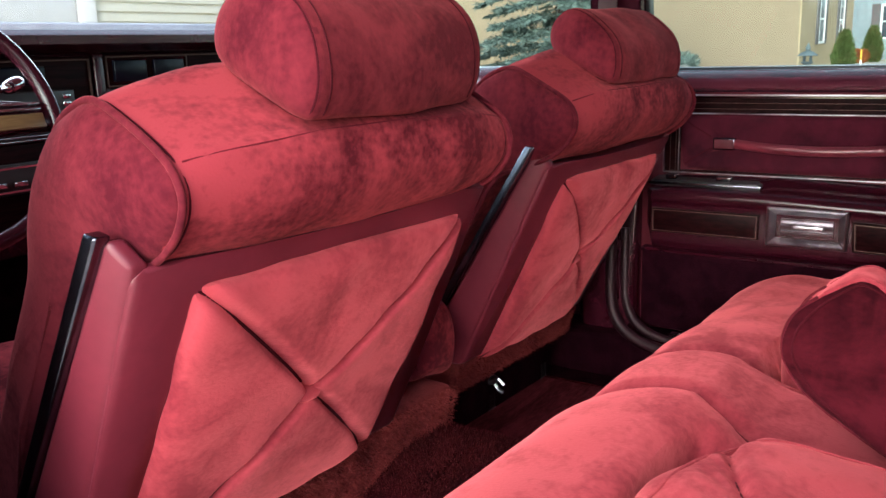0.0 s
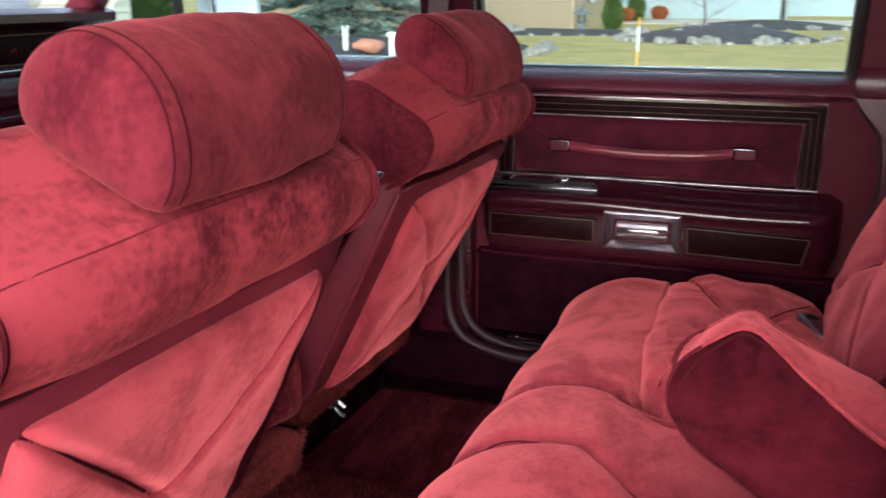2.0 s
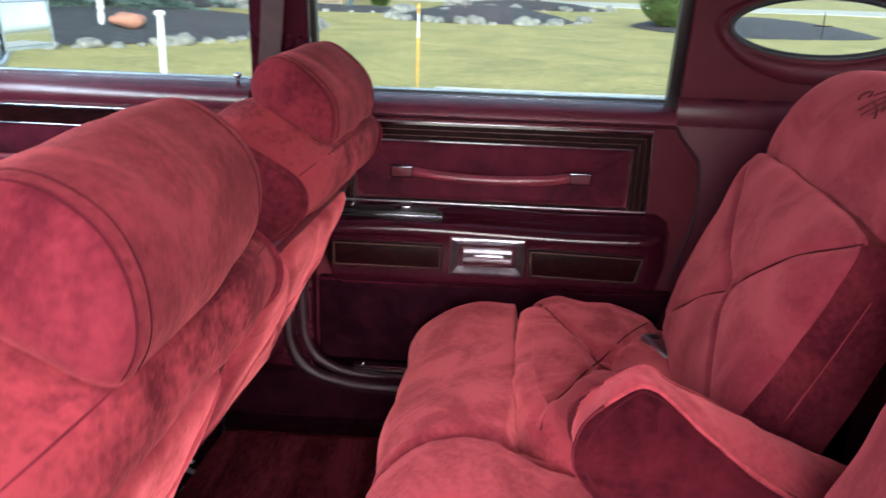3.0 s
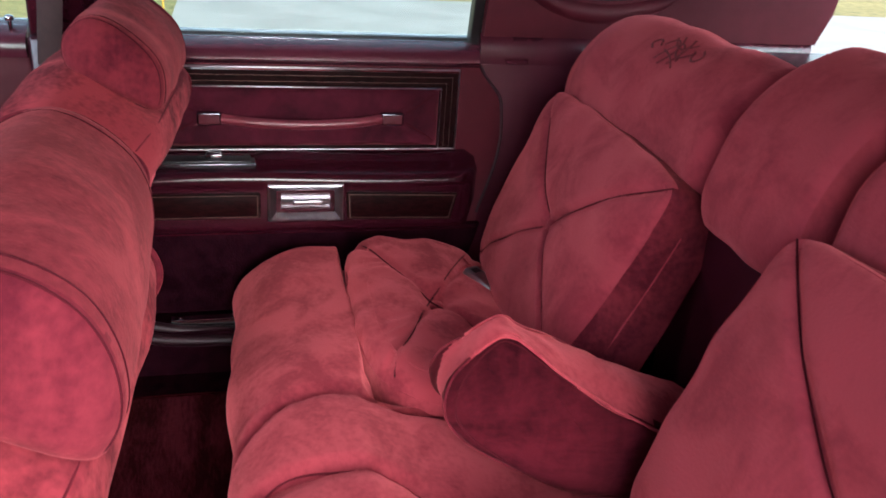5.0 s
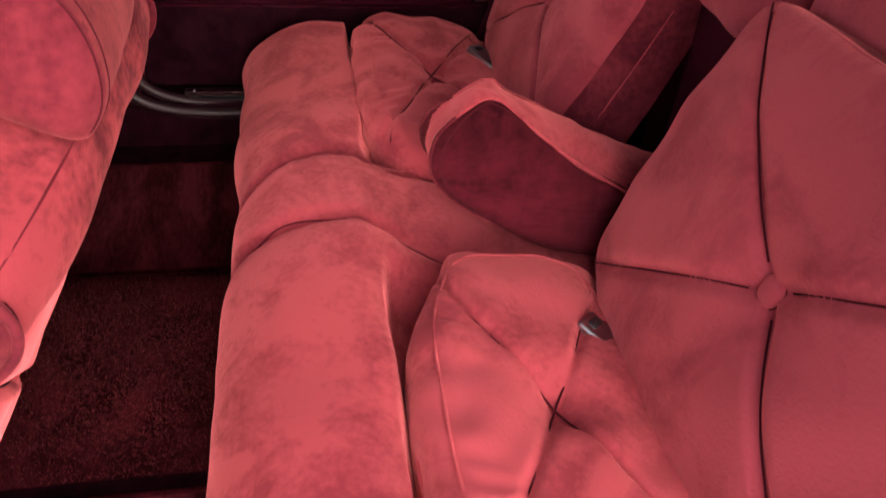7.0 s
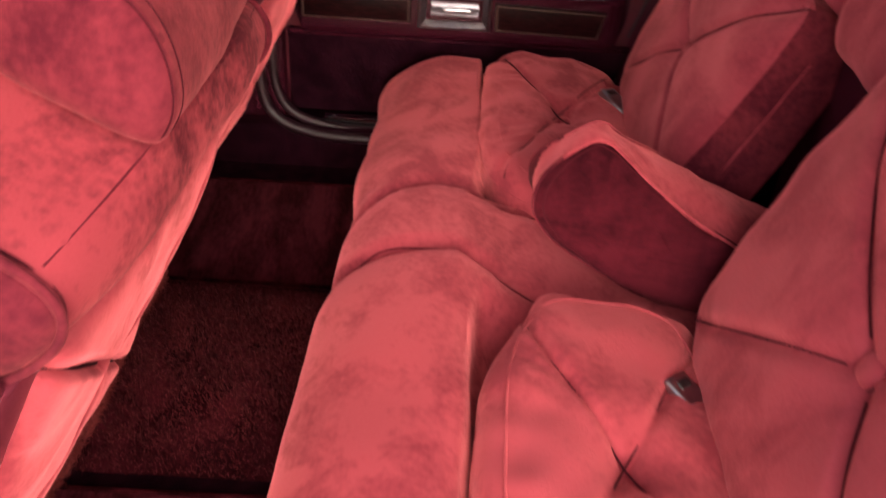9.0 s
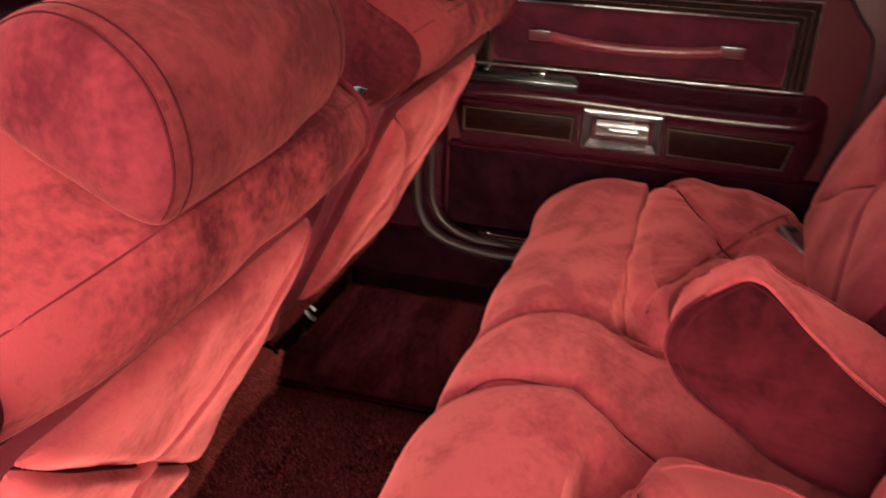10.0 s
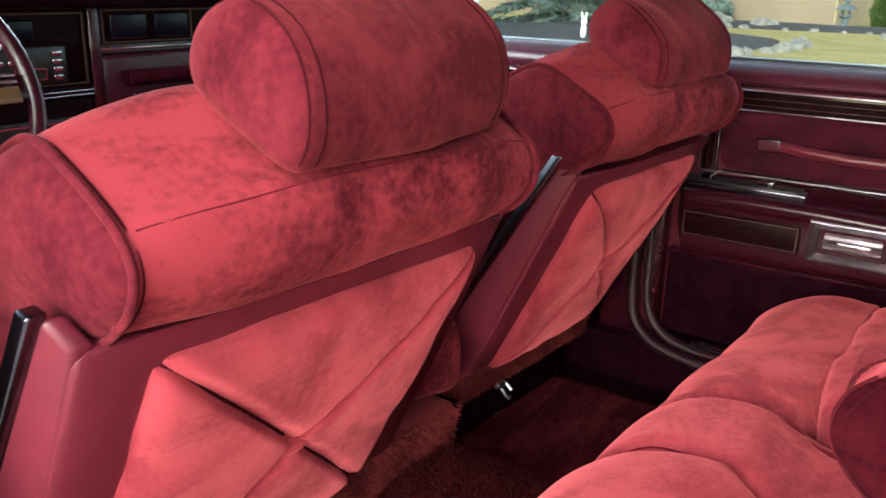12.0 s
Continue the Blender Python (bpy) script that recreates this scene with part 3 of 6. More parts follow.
# ---- dashboard and steering wheel ----
def dashboard():
    d = thing("dashboard", (0, 1.9, 0.8), "burgundy dashboard with dark walnut panels and gold lines", "dashboard")
    pad = [(1.80, 1.062), (1.775, 1.075), (1.775, 1.092), (1.80, 1.103), (1.95, 1.10), (2.05, 1.085), (2.05, 1.05), (1.86, 1.055)]
    part("crash_pad", loft([[(x, y, z) for y, z in pad] for x in (-0.77, -0.3, 0.2, 0.60, 0.765)]), VINYL_DARK, d, "dark padded dashboard top")
    part("face", box(-0.77, 0.77, 1.86, 2.04, 0.66, 1.058, 0.006), VINYL_DARK, d)
    # right half: display panel above, glove box below
    up = part("inlay_panel", box(0.115, 0.75, 1.842, 1.862, 0.982, 1.052, 0.003), WOOD, d, "walnut inlay with gold border")
    part("gold_border", rim_plate([(0.118, 0.985), (0.747, 0.985), (0.747, 1.050), (0.118, 1.050)], [(0.121, 0.988), (0.744, 0.988), (0.744, 1.047), (0.121, 1.047)], 1, 1.838, 1.845), GOLD, up)
    part("gold_divider", box(0.333, 0.337, 1.838, 1.845, 0.988, 1.047, 0), GOLD, up)
    for x0 in (0.135, 0.240, 0.655):
        v = part("air_vent", box(x0, x0 + 0.084, 1.834, 1.846, 0.996, 1.041, 0.002), SMOKE, d, "dark louvre with chrome edges")
        for z in (1.042, 0.995):
            part("chrome_edge", tube([(x0, 1.833, z), (x0 + 0.084, 1.833, z)], 0.0014, 5), CHROME, v)
    # handwritten badge as a plain stroke
    part("badge", tube(smooth_line([(0.50, 1.838, 1.012), (0.508, 1.838, 1.024), (0.515, 1.838, 1.010), (0.524, 1.838, 1.018), (0.533, 1.838, 1.010), (0.545, 1.838, 1.016), (0.556, 1.838, 1.010)], 5), 0.0012, 4), CHROME, d, "small chrome script bar")
    part("chrome_strip", box(0.10, 0.76, 1.836, 1.850, 0.972, 0.977, 0.001), CHROME, d, "thin chrome strip under the inlay")
    gb = part("glove_box", box(0.11, 0.74, 1.838, 1.864, 0.72, 0.966, 0.012, 3), VINYL_DARK, d, "burgundy vinyl glove box door")
    part("pull_ledge", hexa([(0.16, 1.815, 0.905), (0.70, 1.815, 0.905), (0.70, 1.84, 0.895), (0.16, 1.84, 0.895), (0.15, 1.806, 0.928), (0.71, 1.806, 0.928), (0.71, 1.84, 0.932), (0.15, 1.84, 0.932)], 0.004), VINYL_DARK, gb)
    part("lower_ledge", box(0.17, 0.69, 1.826, 1.842, 0.862, 0.886, 0.005), VINYL_DARK, gb)
    # left half: instruments
    left = part("instrument_panel", box(-0.72, 0.085, 1.842, 1.864, 0.905, 1.052, 0.003), WOOD, d, "walnut instrument panel with gold border")
    part("gold_border", rim_plate([(-0.70, 0.912), (0.078, 0.912), (0.078, 1.046), (-0.70, 1.046)], [(-0.697, 0.915), (0.075, 0.915), (0.075, 1.043), (-0.697, 1.043)], 1, 1.838, 1.846), GOLD, left)
    part("column_cover", box(0.088, 0.112, 1.836, 1.864, 0.86, 1.056, 0.004), VINYL_DARK, d)
    part("speed_display", box(-0.18, -0.025, 1.836, 1.846, 0.997, 1.034, 0.003), SMOKE, left, "dark glass readout")
    climate = part("climate_control", box(-0.16, 0.032, 1.834, 1.848, 0.918, 0.986, 0.002), BLACK, left, "black control block with chrome keys")
    for k in range(4):
        part("key", box(0.002, 0.020, 1.828, 1.836, 0.925 + 0.0145 * k, 0.934 + 0.0145 * k, 0.001), CHROME, climate)
    for k in range(5):
        part("key", box(-0.15 + 0.022 * k, -0.136 + 0.022 * k, 1.829, 1.836, 0.955, 0.964, 0.001), CHROME, climate)
    part("key_row", rim_plate([(-0.075, 0.926), (-0.012, 0.926), (-0.012, 0.948), (-0.075, 0.948)], [(-0.072, 0.929), (-0.015, 0.929), (-0.015, 0.945), (-0.072, 0.945)], 1, 1.829, 1.836), CHROME, climate)
    part("chrome_strip", box(-0.72, 0.085, 1.834, 1.850, 0.890, 0.893, 0.001), CHROME, d)
    part("chrome_strip", box(-0.72, 0.085, 1.834, 1.850, 0.898, 0.901, 0.001), CHROME, d)
    lo = part("lower_inlay", box(-0.72, 0.085, 1.842, 1.864, 0.72, 0.886, 0.003), WOOD, d, "lower walnut panel")
    radio = part("radio", box(-0.20, 0.06, 1.832, 1.850, 0.79, 0.85, 0.003), BLACK, lo, "black radio with chrome trim")
    part("radio_trim", rim_plate([(-0.195, 0.795), (0.055, 0.795), (0.055, 0.845), (-0.195, 0.845)], [(-0.191, 0.799), (0.051, 0.799), (0.051, 0.841), (-0.191, 0.841)], 1, 1.828, 1.834), CHROME, radio)
    for k in range(5):
        part("radio_button", box(-0.17 + 0.042 * k, -0.142 + 0.042 * k, 1.824, 1.834, 0.806, 0.816, 0.001), CHROME, radio)


dashboard()


def steering_wheel():
    c = np.array((-0.43, 1.49, 0.965))
    w = thing("steering_wheel", tuple(c), "burgundy steering wheel with chrome-lined walnut spoke", "steering wheel")
    tilt = Matrix.Translation(Vector(c)) @ Matrix.Rotation(radians(-22), 4, "X")
    pts = [(0.19 * math.cos(a), 0, 0.19 * math.sin(a)) for a in np.linspace(0, 2 * math.pi, 56, endpoint=False)]
    part("rim", turn(tube(pts, 0.0125, 10, True), tilt), VINYL_DARK, w)
    part("hub", turn(rbox((0, 0.03, -0.005), (0.075, 0.03, 0.045), 0.02, 3), tilt), VINYL_DARK, w)
    part("column", turn(rbox((0, 0.20, -0.01), (0.05, 0.17, 0.05), 0.03, 3), tilt), VINYL_DARK, w)
    for sx in (1, -1):
        sp = part("spoke", turn(hexa([(sx * 0.06, 0.0, -0.03), (sx * 0.182, -0.005, -0.022), (sx * 0.182, 0.015, -0.022), (sx * 0.06, 0.03, -0.03), (sx * 0.06, 0.0, 0.03), (sx * 0.182, -0.005, 0.016), (sx * 0.182, 0.015, 0.016), (sx * 0.06, 0.03, 0.03)], 0.004), tilt), VINYL_DARK, w)
        x0, x1 = sorted((sx * 0.07, sx * 0.165))
        part("spoke_inlay", turn(box(x0, x1, -0.011, -0.003, -0.026, -0.003, 0.001), tilt), SPOKE_WOOD, sp, "walnut spoke inlay")
        for z in (0.002, 0.011):
            part("chrome_bar", turn(box(x0, x1, -0.012, -0.003, z, z + 0.004, 0.001), tilt), CHROME, sp)
    part("shift_lever", turn(tube(smooth_line([(0.05, 0.12, 0.03), (0.12, 0.07, 0.055), (0.16, 0.06, 0.065)], 5), 0.006, 8), tilt), CHROME, w, "chrome column lever")
    part("lever_knob", turn(puff((0.022, 0.012, 0.012), 2.2, (8, 8, 8)), tilt @ pose(0.175, 0.055, 0.068, 0, -20, 0)), CHROME, w)


steering_wheel()


# ---- front seats ----
REAR = lambda z: 0.786 + (0.88 - z) * 0.49       # rear plane of the seat back
FRONT = lambda z: 0.806 + (0.902 - z) * 0.637    # front edge of the shell's flank


def front_seat(cx, name, label, group):
    s = thing(name, (cx, 0.79, 0.30), label, "car seat", group)
    # upholstered back: a lofted body with a rounded shoulder roll and domed end caps
    prof = smooth_line([(1.105, 0.50), (1.035, 0.62), (0.955, 0.75), (0.890, 0.842), (0.840, 0.856), (0.798, 0.867), (0.760, 0.890), (0.739, 0.926), (0.745, 0.968),
                        (0.790, 1.005), (0.845, 1.036), (0.892, 1.032), (0.925, 1.005), (0.955, 0.94), (0.995, 0.84), (1.07, 0.70), (1.17, 0.54),
                        (1.20, 0.46), (1.17, 0.43), (1.12, 0.44)], 6, True)
    mid = np.array((0.93, 0.84))
    W, CAP = 0.239, 0.034
    bx = cx + (0.006 if cx < 0 else -0.003)
    dome = (0.06, 0.2, 0.4, 0.6, 0.75, 0.86, 0.93, 0.975, 0.995, 1.0)
    stations = [(-W - CAP * (1 - k ** 3) ** 0.5, k) for k in dome] + [(x, 1.0) for x in np.linspace(-W, W, 46)[1:-1]]
    stations += [(W + CAP * (1 - k ** 3) ** 0.5, k) for k in dome[::-1]]

    def wing(x, y, z):
        side = min(max((abs(x) / W - 0.85) / 0.1, 0), 1)
        if x < 0:
            return -0.10 * min(max((0.935 - z) / 0.09, 0), 1) * side * min(max((1.0 - y) / 0.12, 0), 1)
        return 0.13 * side * math.exp(-((z - 0.745) / 0.10) ** 2)

    rings = []
    for x, k in stations:
        drop = 0.030 * min(abs(x) / W, 1.0) ** 3
        p = prof.copy()
        p[:, 1] -= drop * np.clip((p[:, 1] - 0.90) / 0.13, 0, 1)
        p[:, 0] += 0.012 * min(abs(x) / W, 1.0) ** 3 * np.clip((0.88 - p[:, 0]) / 0.06, 0, 1)
        p = mid + (p - mid) * k
        rings.append([(bx + x * (1 + wing(x, y, z)), y, z) for y, z in p])
    body = loft(rings)
    seam = [(bx + x, 0.745 + 0.012 * (abs(x) / W) ** 3, 0.972 - 0.006 * abs(x) / W) for x in np.linspace(-W * 0.965, W * 0.965, 30)]
    body = groove(body, seam, 0.008, 0.006)
    ends = []
    for sx in (-1, 1):
        ep = prof.copy()
        ep[:, 1] -= 0.030 * np.clip((ep[:, 1] - 0.90) / 0.13, 0, 1)
        ep[:, 0] += 0.012 * np.clip((0.88 - ep[:, 0]) / 0.06, 0, 1)
        line = [(bx + sx * W, y, z) for y, z in ep] + [(bx + sx * W, *ep[0])]
        ends.append(line)
    body = soften(body, 0.09, 0.006, cx)
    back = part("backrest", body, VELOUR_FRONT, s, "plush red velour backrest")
    for line in ends:
        ln = np.array(line)[:-1]
        out = np.array((math.copysign(0.007, ln[0][0] - bx), 0, 0))
        part("piping", tube(lay(ln, body, -0.0034), 0.0036, 8, True), BOXING_SHADED, back)
        part("seam", tube(lay(ln - out * 1.1, body, 0.0), 0.0013, 5, True), VELOUR_SEAM, back)
    part("seam", tube(lay(seam, body, 0.0003), 0.0011, 5), SEAM_SOFT, back)
    # end caps take the darker velour, their shade put into the colour
    face_where(back, lambda p: abs(p.x - bx) > W * 0.985 and p.y < 1.2, BOXING_SHADED)
    # head restraint: a D-shaped pad with flat sides
    hx = cx + (0.028 if cx < 0 else 0.010)
    hp = [(0.726, 0.984), (0.713, 0.999), (0.707, 1.022), (0.709, 1.052), (0.723, 1.081), (0.750, 1.103), (0.781, 1.111), (0.812, 1.100), (0.834, 1.078), (0.842, 1.055), (0.833, 1.036), (0.800, 1.014), (0.760, 0.995)]
    if cx > 0:
        hp = [(0.750, 0.981), (0.741, 0.998), (0.741, 1.030), (0.752, 1.055), (0.777, 1.080), (0.808, 1.098), (0.832, 1.099), (0.856, 1.082), (0.864, 1.058), (0.856, 1.032), (0.820, 1.010), (0.780, 0.993)]
    hp = smooth_line(hp, 5, True) + np.array((0.006 if cx < 0 else 0.0, 0.0))
    hm = hp.mean(0)
    square = 0.09 if cx < 0 else 0.0
    HW, HC = 0.131 if cx < 0 else 0.125, 0.022
    st = [(-HW - HC * math.sin(a), math.cos(a)) for a in np.linspace(math.pi / 2 * 0.96, 0, 8)] + [(x, 1.0) for x in np.linspace(-HW, HW, 26)[1:-1]]
    st += [(HW + HC * math.sin(a), math.cos(a)) for a in np.linspace(0, math.pi / 2 * 0.96, 8)]
    rings = []
    for x, k in st:
        k = 0.10 + 0.90 * k ** 0.6
        bulge = 1.0 + 0.035 * (1 - min(abs(x) / HW, 1) ** 2)
        p = hm + (hp - hm) * k * bulge
        rings.append([(hx + x, y + square * (x + HW), z) for y, z in p])
    head = loft(rings)
    loops = [[(hx + sx * HW, y + square * (sx * HW + HW), z) for y, z in hp] for sx in (-1, 1)]
    head = soften(head, 0.07, 0.005, cx + 3)
    h = part("headrest", head, HEAD_SHADED, s, "thick red velour head restraint")
    # headrest ends are coloured as shaded too
    face_where(h, lambda p: abs(p.x - hx) > HW, BOXING_SHADED)
    for lp, sx in zip(loops, (-1, 1)):
        part("seam", tube(lay(np.array(lp) - np.array((sx * 0.007, 0, 0)), head, 0.0), 0.0013, 5, True), VELOUR_SEAM, h)
        part("seam", tube(lay((np.array(lp) - np.array((hx + sx * HW, *hm))) * np.array((1, 0.93, 0.93)) + np.array((hx + sx * (HW + 0.006), *hm)), head, 0.0), 0.0012, 5, True), VELOUR_SEAM, h)
    # moulded shell round the back: a plate with a window for the pad, and two flanks
    dz = 0.0 if cx < 0 else -0.014
    ol, il, ilb, ir, irb = (-0.258, -0.187, -0.204, 0.217, 0.188) if cx < 0 else (-0.236, -0.162, -0.172, 0.213, 0.128)
    orr, orb = (0.252, 0.262) if cx < 0 else (0.246, 0.205)
    lo, top, inner_top = 0.492, 0.876 + dz, 0.840 + dz
    rail = lambda q: top - 0.008 * math.sin(math.pi * q) ** 1.0
    outer = [(ol - 0.004, lo), (ol, 0.62), (ol, 0.76), (ol, top - 0.010)] + [(ol + 0.010 + (orr - ol - 0.010) * q, rail(q)) for q in np.linspace(0.0, 1, 12)] + [(orr + (orb - orr) * q, top + (lo - top) * q) for q in (0.3, 0.65, 1.0)]
    hole = [(irb, lo), (ir + (irb - ir) * 0.5, (lo + inner_top) / 2), (ir + (irb - ir) * 0.06, inner_top - 0.022), (ir - 0.002, inner_top - 0.006), (ir - 0.016, inner_top - 0.0005)]
    hole += [(ir + (il - ir) * q, inner_top + 0.004 * math.sin(math.pi * q)) for q in (0.2, 0.4, 0.6, 0.78)] + [(il + 0.036, inner_top - 0.004), (il + 0.016, inner_top - 0.012), (il + 0.004, inner_top - 0.028), (il, inner_top - 0.06), ((il + ilb) / 2, (lo + inner_top) / 2), (ilb, lo)]
    frame_geo = plate([(cx + x, z) for x, z in outer + hole], 1, 0.0, 0.034, 0.0075)
    frame_geo[0][:, 1] += np.array([REAR(z) for z in frame_geo[0][:, 2]])
    flanks = []
    for sx, o0, o1 in ((-1, ol, ol - 0.004), (1, orr, orb)):
        w = -sx * 0.020
        f0, f1 = FRONT(lo), FRONT(top + 0.027)
        flanks.append(hexa([(cx + o1 + w, REAR(lo) + 0.004, lo), (cx + o1, REAR(lo) + 0.004, lo), (cx + o1 + sx * 0.016, f0, lo), (cx + o1 + sx * 0.016 + w, f0, lo),
                            (cx + o0 + w, REAR(top) + 0.003, top), (cx + o0, REAR(top) + 0.003, top), (cx + o0 + sx * 0.014, f1, top + 0.027), (cx + o0 + sx * 0.014 + w, f1, top + 0.027)], 0.006, 3))
        e0, e1, tz = cx + o1 + sx * 0.017, cx + o0 + sx * 0.015, top + 0.029
        strip = hexa([(e0 - 0.007, f0 + 0.002, lo), (e0 + 0.007, f0 + 0.002, lo), (e0 + 0.007, f0 + 0.016, lo), (e0 - 0.007, f0 + 0.016, lo),
                      (e1 - 0.008, f1 - 0.004, tz), (e1 + 0.008, f1 - 0.004, tz), (e1 + 0.008, f1 + 0.014, tz + 0.003), (e1 - 0.008, f1 + 0.014, tz + 0.003)], 0.003)
        part("chrome_strip", strip, STEEL, s, "polished metal edge strip")
    part("shell", join(frame_geo, *flanks), VINYL, s, "moulded burgundy vinyl seat shell")
    # tufted panel: four lobes parted by crossing furrows, held by a button
    pz0, pz1 = lo - 0.010, inner_top + 0.004

    def pad_at(u, w):
        k = (w + 1) / 2
        x0, x1 = ilb + (il - ilb) * k - 0.004, irb + (ir - irb) * k + 0.004
        return cx + x0 + (x1 - x0) * (u + 1) / 2, pz0 + (pz1 - pz0) * k

    def pad_rise(u, w):
        au, aw = np.abs(u), np.abs(w)
        edge = np.clip((1 - au ** 12) * (1 - aw ** 10), 0, 1) ** 0.38
        dist = np.minimum(np.abs(u - w), np.abs(u + w)) / math.sqrt(2)
        r = np.hypot(u, w)
        dome = 0.040 * edge * (1 - 0.25 * np.maximum(au, aw) ** 2)
        return dome - 0.015 * np.exp(-(dist / 0.030) ** 2) * edge ** 0.5 - 0.010 * np.exp(-(r / 0.15) ** 2)

    v, f = cube_grid(np.linspace(-1, 1, 105), np.linspace(-1, 1, 5), np.linspace(-1, 1, 99))
    px, z = pad_at(v[:, 0], v[:, 2])
    y = np.where(v[:, 1] < 0, REAR(z) + 0.007 + pad_rise(v[:, 0], v[:, 2]) * v[:, 1], REAR(z) + 0.05)
    pad = soften((np.stack([px, y, z], 1), f), 0.06, 0.005, cx + 5)
    panel = part("back_panel", pad, VELOUR, s, "tufted red velour back panel")
    for a in (-1, 1):
        pts = []
        for q in [k for k in np.linspace(-0.975, 0.975, 41) if abs(k) > 0.085]:
            qx, qz = pad_at(q * a, q)
            pts.append((qx, REAR(qz) + 0.007 - float(pad_rise(np.array(q * a), np.array(q))), qz))
        for half in (pts[:len(pts) // 2], pts[len(pts) // 2:]):
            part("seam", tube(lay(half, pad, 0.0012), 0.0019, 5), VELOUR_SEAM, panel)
    qx, qz = pad_at(0.0, 0.0)
    part("button", turn(puff((0.021, 0.008, 0.017), 3.0, (10, 8, 10)), Matrix.Translation((qx, REAR(qz) - 0.010, qz)) @ Matrix.Rotation(radians(-26), 4, "X")), VELOUR, panel, "velour-covered button")
    # valance, cushion and base
    v0, v1 = REAR(lo) + 0.010, REAR(lo) + 0.032
    vl, vr, vz = (cx - 0.25, 0.075, 0.375) if cx < 0 else (cx - 0.225, cx + 0.20, 0.425)
    part("valance", soften(hexa([(vl, v1, vz), (vr, v1, vz), (vr, 1.20, vz), (vl, 1.20, vz), (vl, v0, 0.494), (vr, v0, 0.494), (vr, 1.20, 0.494), (vl, 1.20, 0.494)], 0.02, 3), 0.03, 0.005), VALANCE_LIT, s, "shaggy red carpet valance")
    rng = np.random.default_rng(int(cx * 100) + 90)
    q, r = rng.uniform(vl, vr, 12000), rng.uniform(0, 1, 12000)
    spots = np.stack([q, v1 + (v0 - v1) * r, vz + (0.494 - vz) * r], 1)
    tagged(part("lit_valance_carpet", fibres(spots, np.tile((0.0, -1.0, -0.25), (12000, 1)), 0.009, 0.0011, 3), VALANCE_LIT, s, smooth=False), kind="stuff")
    if cx < 0:
        elbow = soften(turn(puff((0.060, 0.15, 0.075), 3.4, (16, 24, 16)), Matrix.Translation((0.02, 1.115, 0.585))), 0.05, 0.008, 6)
        pad_part = part("centre_armrest", elbow, VELOUR_FRONT, s, "folded velour armrest between the front seats")
        part("seam", tube(lay([(0.02 + 0.066 * math.cos(a), 0.985, 0.585 + 0.082 * math.sin(a)) for a in np.linspace(0, 2 * math.pi, 40, endpoint=False)], elbow, 0.0), 0.0016, 5, True), VELOUR_SEAM, pad_part)
    cush = turn(puff((0.305, 0.28, 0.10), 5.0, (30, 26, 12)), Matrix.Translation((cx, 1.34, 0.50)))
    part("seat_cushion", soften(cush, 0.10, 0.010, cx), VELOUR_FRONT, s, "thick red velour seat cushion")
    part("seat_base", box(cx - 0.22, cx + 0.22, 1.06, 1.55, 0.30, 0.41, 0.01), DOOR_CARPET, s)
    for dx in (-0.17, 0.17) if cx < 0 else (-0.02, 0.19):
        r = part("seat_rail", box(cx + dx - 0.016, cx + dx + 0.016, 1.06, 1.5, 0.300, 0.345, 0.004), BLACK, s)
        if dx == -0.02:
            b = Matrix.Translation((cx + dx, 1.062, 0.372)) @ Matrix.Scale(0.7, 4)
            part("rail_bolt", turn(join(puff((0.022, 0.020, 0.012), 2.5, (8, 8, 6)), tube([(-0.012, -0.022, -0.004), (-0.012, -0.036, -0.02), (-0.006, -0.046, -0.028)], 0.006, 6), tube([(0.014, -0.016, 0.002), (0.018, -0.034, -0.016)], 0.005, 6)), b), BRUSHED_CHROME, r, "bright metal rail bolt")
    s.rotation_euler = (0, 0, radians(-4))
    return s


front_seat(-0.366, "driver_seat", "red velour front seat with tufted back and burgundy shell", "front seats")
front_seat(0.388, "passenger_seat", "red velour front seat with tufted back and burgundy shell", "front seats")


